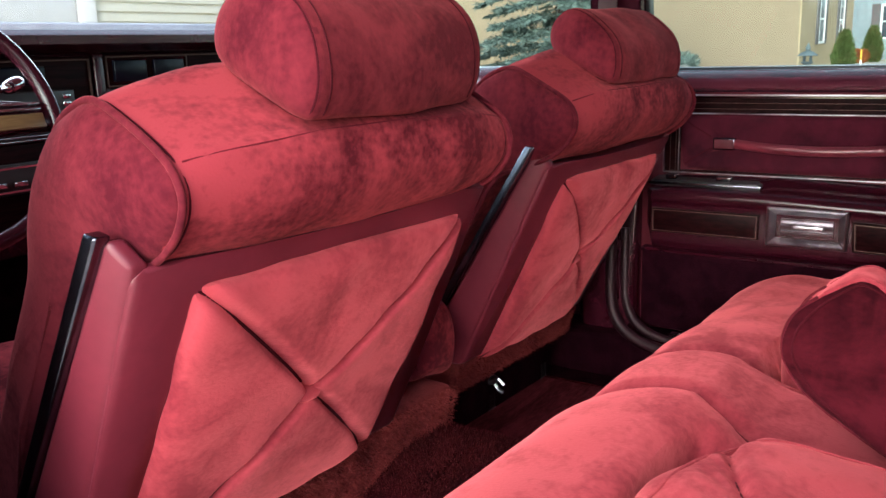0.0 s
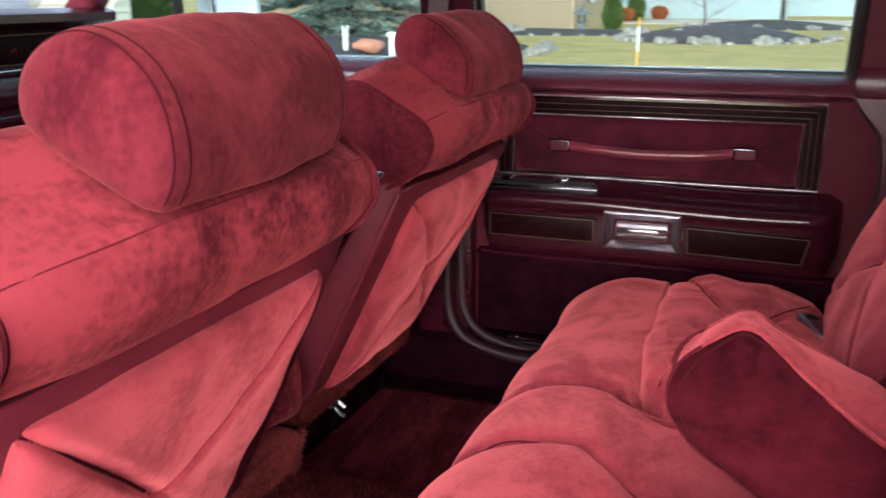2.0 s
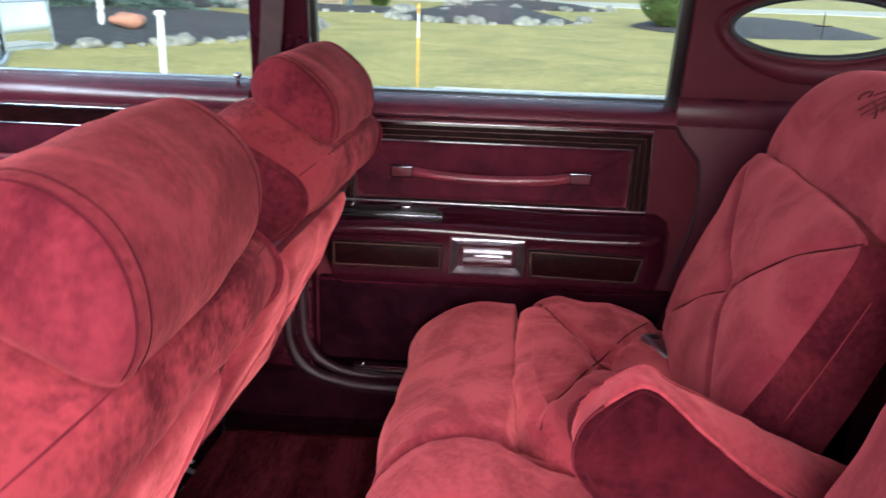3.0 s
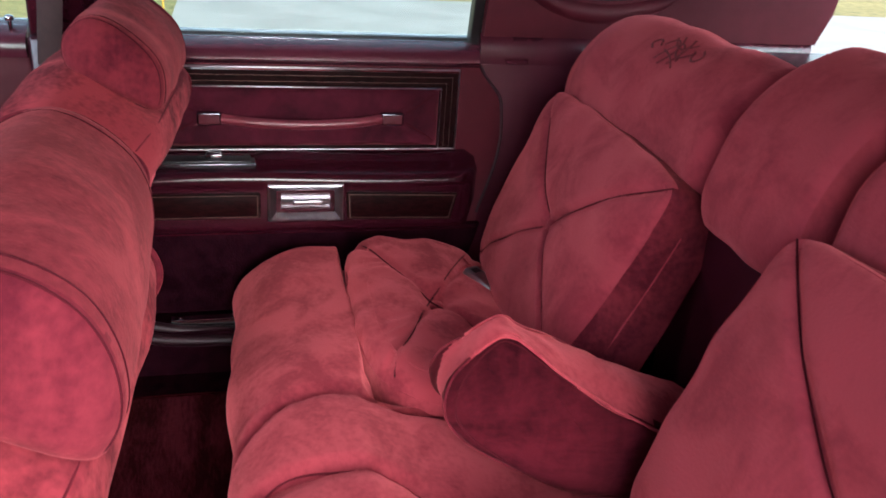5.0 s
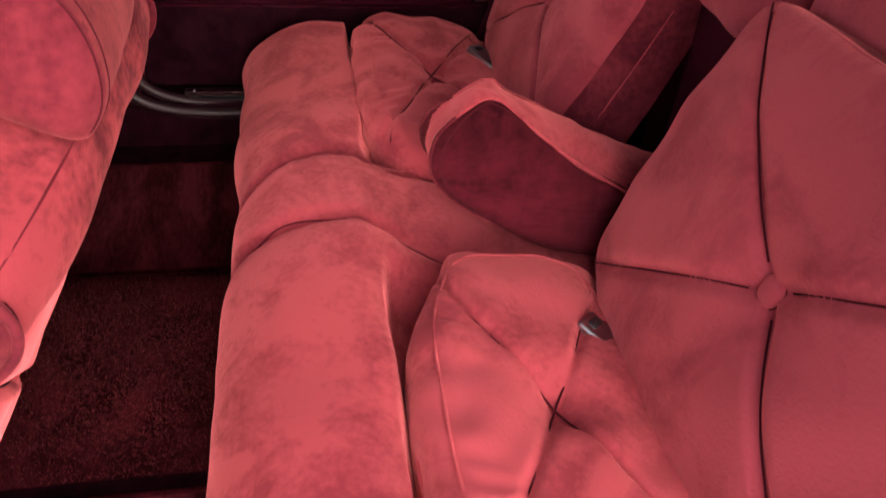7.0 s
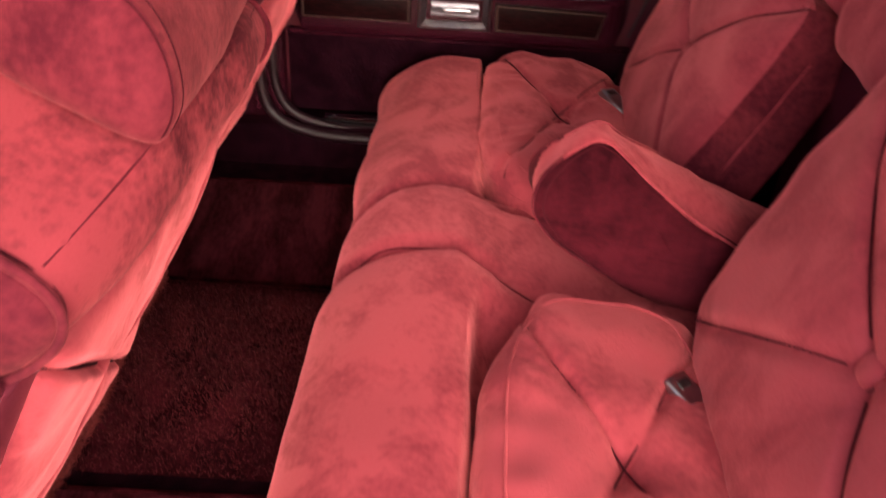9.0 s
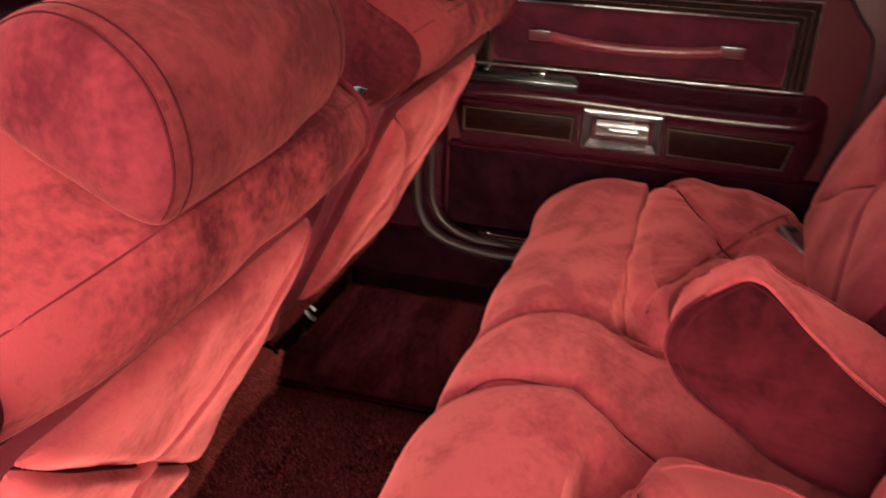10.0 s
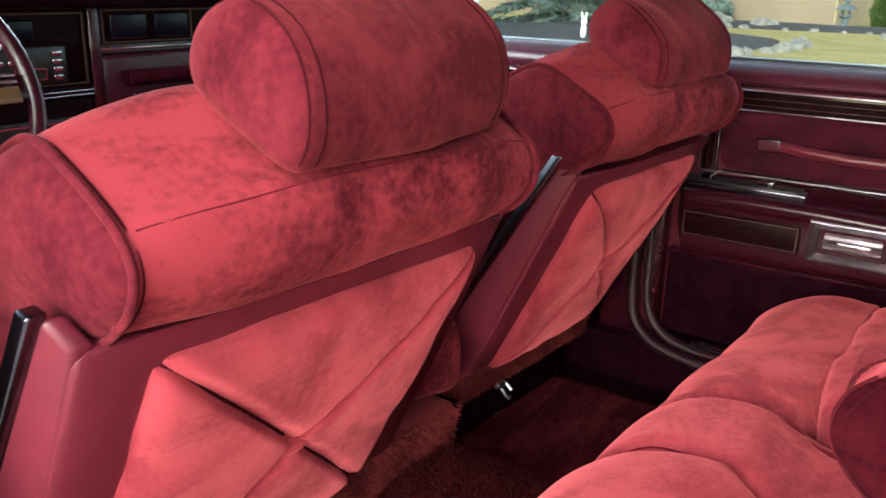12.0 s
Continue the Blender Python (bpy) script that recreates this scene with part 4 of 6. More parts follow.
# ---- rear bench ----
def rear_bench():
    b = thing("rear_bench", (0, 0.4, 0.30), "wide red velour rear bench with loose-pillow cushions", "car seat")
    prof = smooth_line([(0.590, 0.305), (0.638, 0.36), (0.668, 0.43), (0.674, 0.49), (0.656, 0.540), (0.614, 0.578), (0.560, 0.595), (0.500, 0.596), (0.440, 0.585), (0.34, 0.570), (0.24, 0.555), (0.10, 0.54),
                        (0.02, 0.45), (0.02, 0.33)], 15, True)
    mid = np.array((0.36, 0.44))
    W, CAP = 0.655, 0.055
    st = [(-W - CAP * math.sin(a), math.cos(a)) for a in np.linspace(math.pi / 2 * 0.97, 0, 9)] + [(x, 1.0) for x in np.linspace(-W, W, 120)[1:-1]]
    st += [(W + CAP * math.sin(a), math.cos(a)) for a in np.linspace(0, math.pi / 2 * 0.97, 9)]

    def crest(x, y, z):
        """The front roll stands fuller towards the open door."""
        up = 0.030 * min(max((0.32 - x) / 0.40, 0), 1) - 0.013 * min(max((x - 0.2) / 0.4, 0), 1)
        return up * min(max((z - 0.47) / 0.05, 0), 1) * min(max((y - 0.42) / 0.08, 0), 1)

    rings = []
    for x, k in st:
        k = 1 - 0.22 * (1 - k)
        p = mid + (prof - mid) * k
        d = min(abs(x - 0.148), abs(x + 0.055), 0.2)
        sag = 0.010 * (1 - math.exp(-(d / 0.06) ** 2)) if not -0.055 < x < 0.148 else 0.003
        p = p + (p - mid) / np.maximum(np.linalg.norm(p - mid, axis=1, keepdims=True), 0.1) * sag * (p[:, :1] > 0.45)
        sunk = 0.055 * min(max((abs(x) - 0.115) / 0.06, 0), 1) ** 1.5
        p[:, 1] -= sunk * np.clip((0.480 + 0.003 * math.sin(x * 13) - p[:, 0]) / (0.026 if 0 < x < 0.22 else 0.011), 0, 1) * (p[:, 1] > 0.50) * np.clip((p[:, 0] - 0.02) / 0.05, 0, 1)
        rings.append([(x, y + 0.008 - 0.035 * x, z + crest(x, y, z)) for y, z in p])
    body = loft(rings)
    creases = []
    for sx in (-1, 1):
        if sx < 0:
            c = [(-0.078, 0.645, 0.36), (-0.066, 0.674, 0.44), (-0.058, 0.674, 0.51), (-0.052, 0.650, 0.560), (-0.049, 0.605, 0.588), (-0.048, 0.54, 0.598), (-0.066, 0.462, 0.588), (-0.11, 0.36, 0.572), (-0.15, 0.24, 0.556)]
        else:
            c = [(0.05, 0.645, 0.36), (0.062, 0.674, 0.44), (0.080, 0.672, 0.51), (0.102, 0.648, 0.560), (0.130, 0.605, 0.588), (0.141, 0.54, 0.598), (0.126, 0.48, 0.588), (0.110, 0.40, 0.578), (0.10, 0.30, 0.566)]
        c = smooth_line([(x, y, z + crest(x, y, z)) for x, y, z in c], 6)
        creases.append(c)
        body = groove(body, c, 0.013, 0.015)
    body = soften(body, 0.11, 0.007, 9)
    seat = part("seat_cushion", body, VELOUR, b, "long red velour seat cushion with rolled front")
    # a darker cord along each crease paints its shade
    for c in creases:
        part("seam", tube(lay(c, body, -0.0004), 0.0018, 5), SEAM_SOFT, seat)
    # inset cushions with a button each
    for sx in (-1, 1):
        ix, iy, ihx, ihy = (0.398, 0.322, 0.287, 0.150) if sx > 0 else (-0.420, 0.340, 0.285, 0.152)
        v, f = cube_grid(np.linspace(-1, 1, 111), np.linspace(-1, 1, 77), np.linspace(-1, 1, 7))
        u, w, h = v[:, 0], v[:, 1], v[:, 2]
        s4 = (np.abs(u) ** 4 + np.abs(w) ** 4) ** (1 / 4)
        sq = np.maximum(np.maximum(np.abs(u), np.abs(w)), 1e-9)
        uu, ww = u * sq / np.maximum(s4, 1e-9), w * sq / np.maximum(s4, 1e-9)
        # the inner front corner is drawn in, further on the near side
        tuck_x, tuck_y, ease = (0.055, 0.022, 4) if sx > 0 else (0.022, 0.072, 2.5)
        cut = np.clip(-uu, 0, 1) ** ease * np.clip(ww, 0, 1) ** 3
        x = ix + sx * (ihx * uu + tuck_x * cut)
        y = iy + ihy * ww - tuck_y * cut - 0.04 * (x - ix)
        edge = np.clip((1 - np.abs(u) ** 8) * (1 - np.abs(w) ** 6), 0, 1) ** 0.4
        dist = np.minimum(np.abs(u - w), np.abs(u + w)) / math.sqrt(2)
        r = np.hypot(u * 1.6, w)
        puffy = (0.050 if sx < 0 else 0.040) * edge - 0.009 * np.exp(-(dist / 0.038) ** 2) * edge - 0.024 * np.exp(-(r / 0.24) ** 2)
        puffy *= 1 - 0.45 * np.clip((-w - 0.2) / 0.8, 0, 1)
        puffy += 0.0012 * np.sin(u * 33 + 4 * np.sin(u * 7 + w * 5)) * np.exp(-((w - 0.62) / 0.2) ** 2) * edge
        base = (0.560 if sx < 0 else 0.552) + 0.11 * (y - 0.335)
        z = np.where(h > 0, base + 0.028 + puffy * h, base - 0.045)
        cush = soften((np.stack([x, y, z], 1), f), 0.05, 0.006, sx * 4)
        ins = part("inset_cushion", cush, VELOUR, b, "buttoned inset seat cushion with piped edge")
        loop = []
        for a in np.linspace(0, 2 * math.pi, 90, endpoint=False):
            cu, cw = math.cos(a), math.sin(a)
            k = (abs(cu) ** 4 + abs(cw) ** 4) ** (-1 / 4)
            uu, ww = cu * k * 0.90, cw * k * 0.80
            kink = max(-uu, 0) ** ease * max(ww, 0) ** 3
            xx = ix + sx * (ihx * uu + tuck_x * kink)
            yy = iy + ihy * ww - tuck_y * kink - 0.04 * (xx - ix)
            loop.append((xx, yy, 0.560 + 0.11 * (yy - 0.335) + 0.028 + 0.034))
        part("piping", tube(lay(loop, cush, -0.0010), 0.0019, 6, True), VELOUR, ins)
        for a in (-1, 1):
            pts = []
            for q in np.linspace(-0.92, 0.92, 31):
                e = max((1 - abs(q) ** 8) * (1 - abs(q) ** 6), 0) ** 0.4
                rr = math.hypot(q * 1.6, q)
                zz = 0.05 * e - 0.009 * e - 0.024 * math.exp(-(rr / 0.24) ** 2)
                xx = ix + sx * ihx * q * a
                yy = iy + ihy * q - 0.04 * (xx - ix)
                pts.append((xx, yy, 0.560 + 0.11 * (yy - 0.335) + 0.0285 + zz))
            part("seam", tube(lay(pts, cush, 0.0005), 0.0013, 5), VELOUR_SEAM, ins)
        part("button", turn(puff((0.013, 0.013, 0.008), 2.3, (8, 8, 6)), Matrix.Translation((ix, iy, 0.594))), VELOUR, ins)
    # back pillows
    for sx in (-1, 1):
        hx, hz, back = (0.270, 0.186, 0.10) if sx > 0 else (0.290, 0.200, 0.10)
        v, f = cube_grid(np.linspace(-1, 1, 101), np.linspace(-1, 1, 13), np.linspace(-1, 1, 73))
        u, t, w = v[:, 0], v[:, 1], v[:, 2]
        s8 = (np.abs(u) ** 11 + np.abs(w) ** 11) ** (1 / 11)
        sq = np.maximum(np.maximum(np.abs(u), np.abs(w)), 1e-9)
        uu, ww = u * sq / np.maximum(s8, 1e-9), w * sq / np.maximum(s8, 1e-9)

        def rise(u, w):
            edge = np.clip((1 - np.abs(u) ** 5) * (1 - np.abs(w) ** 5), 0, 1) ** 0.55
            dist = np.minimum(np.abs(u - w), np.abs(u + w)) / math.sqrt(2)
            r = np.hypot(u * 1.4, w)
            return 0.034 * edge * (1 - 0.25 * np.maximum(np.abs(u), np.abs(w)) ** 2) - 0.010 * np.exp(-(dist / 0.034) ** 2) * edge ** 0.5 - 0.018 * np.exp(-(r / 0.24) ** 2)

        # the inner edge of the face draws in towards its foot
        lean = 0.068 if sx > 0 else 0.0
        drawn = lambda u, w, depth: lean * np.clip(-u, 0, 1) ** 2 * (1 - w) / 2 * (1 - depth)
        depth = (1 - t) / 2
        shrink = 1 - 0.10 * np.clip(depth - 0.42, 0, 1) ** 1.5 + 0.012 * np.sin(np.clip(depth / 0.42, 0, 1) * math.pi)
        bow_u, bow_w = 1 + 0.035 * (1 - ww ** 2), 1 + 0.045 * (1 - uu ** 2)
        p = np.stack([hx * uu * shrink * bow_u + drawn(uu, ww, depth), -back * depth + np.where(t > 0.99, rise(u, w), 0), hz * ww * shrink * bow_w], 1)
        at = (0.357, 0.130, 0.758) if sx > 0 else (-0.449, 0.158, 0.789)
        m = Matrix.Translation(at) @ Matrix.Rotation(radians(-2), 4, "Z") @ Matrix.Rotation(radians(21), 4, "X")
        mm = np.array(m)
        onto = lambda pts: np.array(pts) @ mm[:3, :3].T + mm[:3, 3]
        pg = soften(turn((p, f), m), 0.08, 0.006, sx * 7)
        pil = part("back_pillow", pg, BACK_SHADED, b, "buttoned loose back pillow with a piped gusset")
        # gusset shade comes from the darker velour colour
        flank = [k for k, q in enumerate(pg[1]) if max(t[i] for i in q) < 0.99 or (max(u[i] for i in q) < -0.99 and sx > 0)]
        face_list(pil, flank, BOXING_SHADED)
        for depth, r in ((0.0, 0.0020), (0.042, 0.0018)):
            loop = []
            for a in np.linspace(0, 2 * math.pi, 120, endpoint=False):
                cu, cw = math.cos(a), math.sin(a)
                k = (abs(cu) ** 11 + abs(cw) ** 11) ** (-1 / 11)
                loop.append((hx * cu * k * (1 + 0.035 * (1 - (cw * k) ** 2)) + drawn(cu * k, cw * k, depth / back), -depth, hz * cw * k * (1 + 0.045 * (1 - (cu * k) ** 2))))
            part("piping", tube(lay(onto(loop), pg, -0.0012), r, 6, True), BACK_SHADED, pil)
        for a in (-1, 1):
            pts = [(hx * q * a + drawn(q * a, q, 0.0), float(rise(np.array(q * a), np.array(q))), hz * q) for q in np.linspace(-0.955, 0.955, 47) if abs(q) > 0.075]
            for half in (pts[:len(pts) // 2], pts[len(pts) // 2:]):
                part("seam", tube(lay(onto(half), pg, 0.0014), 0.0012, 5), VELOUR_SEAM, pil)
        part("button", turn(puff((0.016, 0.009, 0.016), 2.5, (10, 8, 10)), m @ Matrix.Translation((0, 0.008, 0))), BACK_SHADED, pil)
        # dark ring paints the shaded recess round the button
        part("seam", turn(tube([(0.0172 * math.cos(a), 0.009, 0.0172 * math.sin(a)) for a in np.linspace(0, 2 * math.pi, 24, endpoint=False)], 0.0012, 5, True), m), VELOUR_SEAM, pil)
        # shoulder roll above the pillow
        rp = smooth_line([(0.03, 0.80), (0.045, 0.90), (0.030, 0.985), (-0.005, 1.045), (-0.06, 1.082), (-0.115, 1.078), (-0.15, 1.03), (-0.15, 0.85), (-0.10, 0.78)], 6, True)
        if sx < 0:
            rp = smooth_line([(0.03, 0.80), (0.045, 0.90), (0.030, 0.985), (-0.005, 1.055), (-0.06, 1.104), (-0.13, 1.132), (-0.20, 1.122), (-0.24, 1.04), (-0.22, 0.85), (-0.10, 0.78)], 6, True)
        rm = np.array((-0.055, 0.94))
        rings = []
        x0, x1 = (0.086, 0.72) if sx > 0 else (0.142, 0.74)
        for x in np.linspace(0, 1, 50):
            k = min((x / 0.07), ((1 - x) / 0.28), 1.0)
            k = 0.15 + 0.85 * math.sqrt(max(1 - (1 - k) ** 2, 0))
            rings.append([(sx * (x0 + (x1 - x0) * x), y, z) for y, z in rm + (rp - rm) * k])
        roll_geo = soften(loft(rings), 0.09, 0.008, sx * 2)
        part("shoulder_roll", roll_geo, BACK_SHADED, b, "fat velour roll along the seat top")
    # stitched monogram as a plain flourish; dark cords paint the shade of its relief
    xs, zs = 0.34, 1.066
    strokes = (((0.045, 0.004), (0.02, 0.022), (-0.015, -0.012), (-0.045, 0.010)), ((0.03, -0.020), (0.004, 0.022), (-0.026, -0.012)), ((0.018, 0.026), (-0.004, 0.0), (0.012, -0.024)),
               ((0.034, 0.020), (0.0, 0.002), (-0.03, 0.022)), ((0.028, -0.004), (0.0, -0.008), (-0.032, -0.022)), ((-0.038, 0.012), (-0.056, -0.006), (-0.074, 0.006), (-0.058, 0.016)),
               ((0.05, 0.0), (0.066, 0.012), (0.078, 0.0), (0.062, -0.008)), ((-0.01, 0.028), (-0.02, 0.006), (-0.012, -0.02)))
    mono = [smooth_line([(xs + a, -0.004, zs + c) for a, c in pts], 6) for pts in strokes]
    rolls = [o for o in b.children if o.name.startswith("shoulder_roll")]
    for line in mono:
        for q in line:
            q[1] = 0.012 - 0.9 * (q[2] - 1.03)
        part("embroidery", tube(lay(line, roll_geo, 0.0), 0.0019, 6), RELIEF_SHADE, rolls[-1], "stitched flourish with its relief shade painted dark")
    # middle section above the armrest recess
    cp = smooth_line([(0.030, 0.882), (0.052, 0.890), (0.056, 0.925), (0.044, 0.980), (0.014, 1.042), (-0.032, 1.092), (-0.09, 1.122), (-0.15, 1.116), (-0.19, 1.04), (-0.18, 0.92), (-0.10, 0.882)], 6, True)
    cm = cp.mean(0)
    rings = []
    for q in np.linspace(-1, 1, 41):
        k = 1 - 0.16 * max(abs(q) - 0.72, 0) ** 2 / 0.28 ** 2 if abs(q) < 0.995 else 0.3
        rings.append([(-0.029 + 0.112 * q, y - 0.03 * (0.112 * q), z) for y, z in cm + (cp - cm) * k])
    part("centre_roll", soften(loft(rings), 0.07, 0.006, 5), BACK_SHADED, b, "velour middle roll above the armrest recess")
    part("recess_panel", box(-0.26, 0.18, -0.10, 0.015, 0.46, 0.92, 0.02, 3), VINYL_DARK, b, "bare dark vinyl behind the folded armrest")
    # folded-down armrest
    m = Matrix.Translation((-0.006, 0.234, 0.667)) @ Matrix.Rotation(radians(19), 4, "X")
    crown = smooth_line([(-0.19, 0.042), (-0.08, 0.054), (0.05, 0.064), (0.112, 0.072), (0.140, 0.072), (0.160, 0.056), (0.178, 0.020), (0.182, -0.016), (0.166, -0.048), (0.125, -0.070), (0.05, -0.080), (-0.10, -0.078), (-0.18, -0.060), (-0.20, -0.01)], 6, True)
    side = smooth_line([(-0.19, 0.004), (-0.08, 0.018), (0.04, 0.042), (0.105, 0.062), (0.134, 0.071), (0.152, 0.052), (0.174, 0.018), (0.181, -0.016), (0.166, -0.048), (0.125, -0.068), (0.05, -0.078), (-0.10, -0.076), (-0.18, -0.060), (-0.20, -0.02)], 6, True)
    heart = np.array((0.0, -0.01))
    caps = (0.05, 0.3, 0.55, 0.75, 0.88, 0.95, 0.985)
    stations = [(-1, k) for k in caps] + [(q, 1.0) for q in np.linspace(-1, 1, 25)] + [(1, k) for k in caps[::-1]]
    rings = []
    for q, k in stations:
        out = math.copysign(0.088 + 0.010 * math.sqrt(max(1 - k ** 3, 0)), q) if k < 1 else 0.088 * q
        ring = side + (crown - side) * (1 - abs(q) ** 2.2) if k == 1 else heart + (side - heart) * k
        rings.append([(out, y, z) for y, z in ring])
    arm = loft(rings)
    slim = lambda y, z: (1 - 0.50 * min(max((y - 0.02) / 0.14, 0), 1)) * (1 - 0.66 * min(max((z + 0.03) / 0.095, 0), 1) * min(max((y + 0.12) / 0.27, 0), 1) ** 1.5 - 0.04 * min(max(z / 0.05, 0), 1))
    arm[0][:, 0] *= np.array([slim(y, z) for x, y, z in arm[0]])
    count = len(side)
    # ends, lower nose and underside: dark nap with the shade coloured in
    shaded_faces = []
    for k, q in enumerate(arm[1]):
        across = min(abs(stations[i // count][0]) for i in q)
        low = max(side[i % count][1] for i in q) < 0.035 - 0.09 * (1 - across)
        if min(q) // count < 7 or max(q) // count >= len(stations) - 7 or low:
            shaded_faces.append(k)
    loop = [[(sx * 0.086 * slim(y, z), y, z) for y, z in side] for sx in (-1, 1)]
    for lp in loop:
        arm = groove(arm, lp + lp[:1], 0.012, 0.005)
    peak = [(x, 0.124 + 0.003 * math.sin(x * 60), 0.068) for x in np.linspace(-0.045, 0.045, 12)]
    arm = groove(arm, peak, 0.010, 0.004)
    ag = soften(soften(turn(arm, m), 0.06, 0.007, 3), 0.025, 0.002, 8)
    armrest = part("armrest", ag, VELOUR, b, "fold-down centre armrest with piped edges")
    face_list(armrest, shaded_faces, VELOUR_NAP_SHADE)
    mm = np.array(m)
    for lp in loop:
        run = np.array(lp) @ mm[:3, :3].T + mm[:3, 3]
        part("piping", tube(lay(run[:34], ag, -0.0012), 0.0024, 6), VELOUR, armrest)
        part("piping", tube(lay(run[34:75], ag, -0.0012), 0.0022, 6), BOXING_SHADED, armrest)
        inner = [(x, 0.01 + (y - 0.01) * 0.975, z * 0.95) for x, y, z in lp]
        part("seam", tube(lay(np.array(inner) @ mm[:3, :3].T + mm[:3, 3], ag, 0.0), 0.0016, 5, True), VELOUR_SEAM, armrest)


rear_bench()


def buckle(name, at, rot):
    k = thing(name, at, "chrome and black seat belt buckle tucked between the cushions", "seat belt", "rear belts")
    m = Matrix.Translation(at) @ pose(0, 0, 0, *rot)
    part("body", turn(rbox((0, 0, 0), (0.020, 0.034, 0.008), 0.005, 2), m), DULL_CHROME, k)
    part("button", turn(rbox((0, 0.020, 0.006), (0.011, 0.006, 0.0035), 0.002, 2), m), BLACK, k)
    part("webbing", turn(box(-0.018, 0.018, -0.12, -0.03, -0.002, 0.002, 0.001), m), DOOR_VELOUR, k)


buckle("belt_buckle", (-0.306, 0.246, 0.606), (18, 12, -45))
buckle("belt_buckle", (0.490, 0.212, 0.596), (18, 10, -50))


# ---- doors on the passenger side ----
def rear_door():
    d = thing("rear_door", (0.80, 0.5, 0.40), "closed burgundy rear car door with velour panel and wood trim", "car door")
    X = 0.772
    outline = [(0.900, 0.405), (0.900, 0.955), (0.176, 0.955), (0.155, 0.92), (0.122, 0.88), (0.114, 0.85), (0.110, 0.79), (0.120, 0.72), (0.15, 0.62), (0.16, 0.50), (0.30, 0.405)]
    part("trim_panel", plate(outline, 0, X, 0.83, 0.004), TRIM_MATTE, d)
    # dark tube stands for the shade in the gap at the door's rear edge
    gap = smooth_line([(X + 0.002, y, z) for y, z in outline[2:9]], 6)
    part("door_gap_shade", tube(gap, 0.0038, 6), SEAL_RUBBER, d, "dark line painting the shade in the door gap")
    # padded belt under the glass
    roll = [(0.015, -0.016), (-0.006, -0.014), (-0.013, -0.004), (-0.008, 0.012), (0.018, 0.026), (0.050, 0.030), (0.050, -0.016)]
    part("belt_roll", loft([[(0.772 + a, y, 0.952 + b) for a, b in roll] for y in np.linspace(0.172, 0.898, 12)]), VINYL_BELT, d, "padded burgundy window ledge")
    part("belt_seal", box(0.806, 0.818, 0.176, 0.886, 0.974, 0.982, 0.002), CHROME, d, "bright strip at the foot of the glass")
    part("outer_sill", box(0.832, 0.850, 0.170, 0.895, 0.962, 0.9885, 0.003), PAINT, d, "pale painted sill outside the glass")
    part("belt_rubber", box(0.8185, 0.8215, 0.176, 0.886, 0.972, 0.987, 0.001), RUBBER, d)
    # chrome-framed upper panel
    part("wood_band", rim_plate(ring_rect(0.214, 0.834, 0.770, 0.930), ring_rect(0.250, 0.802, 0.774, 0.893), 0, X - 0.004, X + 0.002), WOOD, d, "dark walnut border strip", smooth=False)
    part("chrome_frame", rim_plate(ring_rect(0.210, 0.838, 0.7665, 0.934), ring_rect(0.214, 0.834, 0.7695, 0.9265), 0, X - 0.008, X + 0.002), SMOKED_CHROME, d, "bright chrome outer frame", smooth=False)
    part("chrome_frame", rim_plate(ring_rect(0.247, 0.805, 0.7705, 0.896), ring_rect(0.250, 0.802, 0.7715, 0.893), 0, X - 0.006, X + 0.002), SMOKED_CHROME, d, "thin chrome inner frame", smooth=False)
    for y0, y1, z0, z1, r in ((0.212, 0.836, 0.768, 0.9325, 0.0019), (0.2485, 0.8035, 0.7715, 0.8945, 0.0013)):
        part("chrome_bead", tube([(X - 0.0095, y, z) for y, z in ((y0, z0), (y0, z1), (y1, z1), (y1, z0))], r, 8), BRUSHED_CHROME, d, "rounded bright bead")
    part("chrome_bead", tube([(X - 0.0095, 0.212, 0.7685), (X - 0.0095, 0.836, 0.7685)], 0.0016, 8), BRUSHED_CHROME, d, "rounded bright bead")
    for k, (a, b) in enumerate(((0.010, 0.0108), (0.022, 0.0228))):
        part("pinstripe", rim_plate(ring_rect(0.214 + a, 0.834 - a, 0.7705, 0.9265 - a), ring_rect(0.214 + b, 0.834 - b, 0.7715, 0.9265 - b), 0, X - 0.0055, X), GOLD, d, smooth=False)
    # velour field, drawn in towards the strap
    v, f = cube_grid(np.linspace(-1, 1, 7), np.linspace(-1, 1, 49), np.linspace(-1, 1, 21))
    u, w = v[:, 1], v[:, 2]
    edge = np.clip((1 - np.abs(u) ** 10) * (1 - np.abs(w) ** 6), 0, 1) ** 0.5
    fold = np.exp(-((np.abs(w) - np.clip((np.abs(u) - 0.62) / 0.38, 0, 1)) / 0.12) ** 2) * (np.abs(u) > 0.6)
    x = np.where(v[:, 0] < 0, X + 0.002 - 0.016 * edge * (1 - 0.45 * (1 - np.abs(w))) + 0.008 * fold * edge, X + 0.01)
    pg = soften((np.stack([x, 0.526 + 0.276 * u, 0.8335 + 0.0595 * w], 1), f), 0.05, 0.004, 1)
    field = part("velour_panel", pg, DOOR_VELOUR, d, "deep red velour door panel")
    # dark cords paint the shade in the folds beside the strap plates
    for ya, yb in ((0.322, 0.254), (0.732, 0.798)):
        for k in (-1, 1):
            part("fold_shade_line", tube(lay([(X - 0.02, ya + (yb - ya) * q, 0.8335 + k * (0.012 + 0.042 * q)) for q in np.linspace(0, 1, 10)], pg, 0.0), 0.0016, 5), VELOUR_SEAM, field)
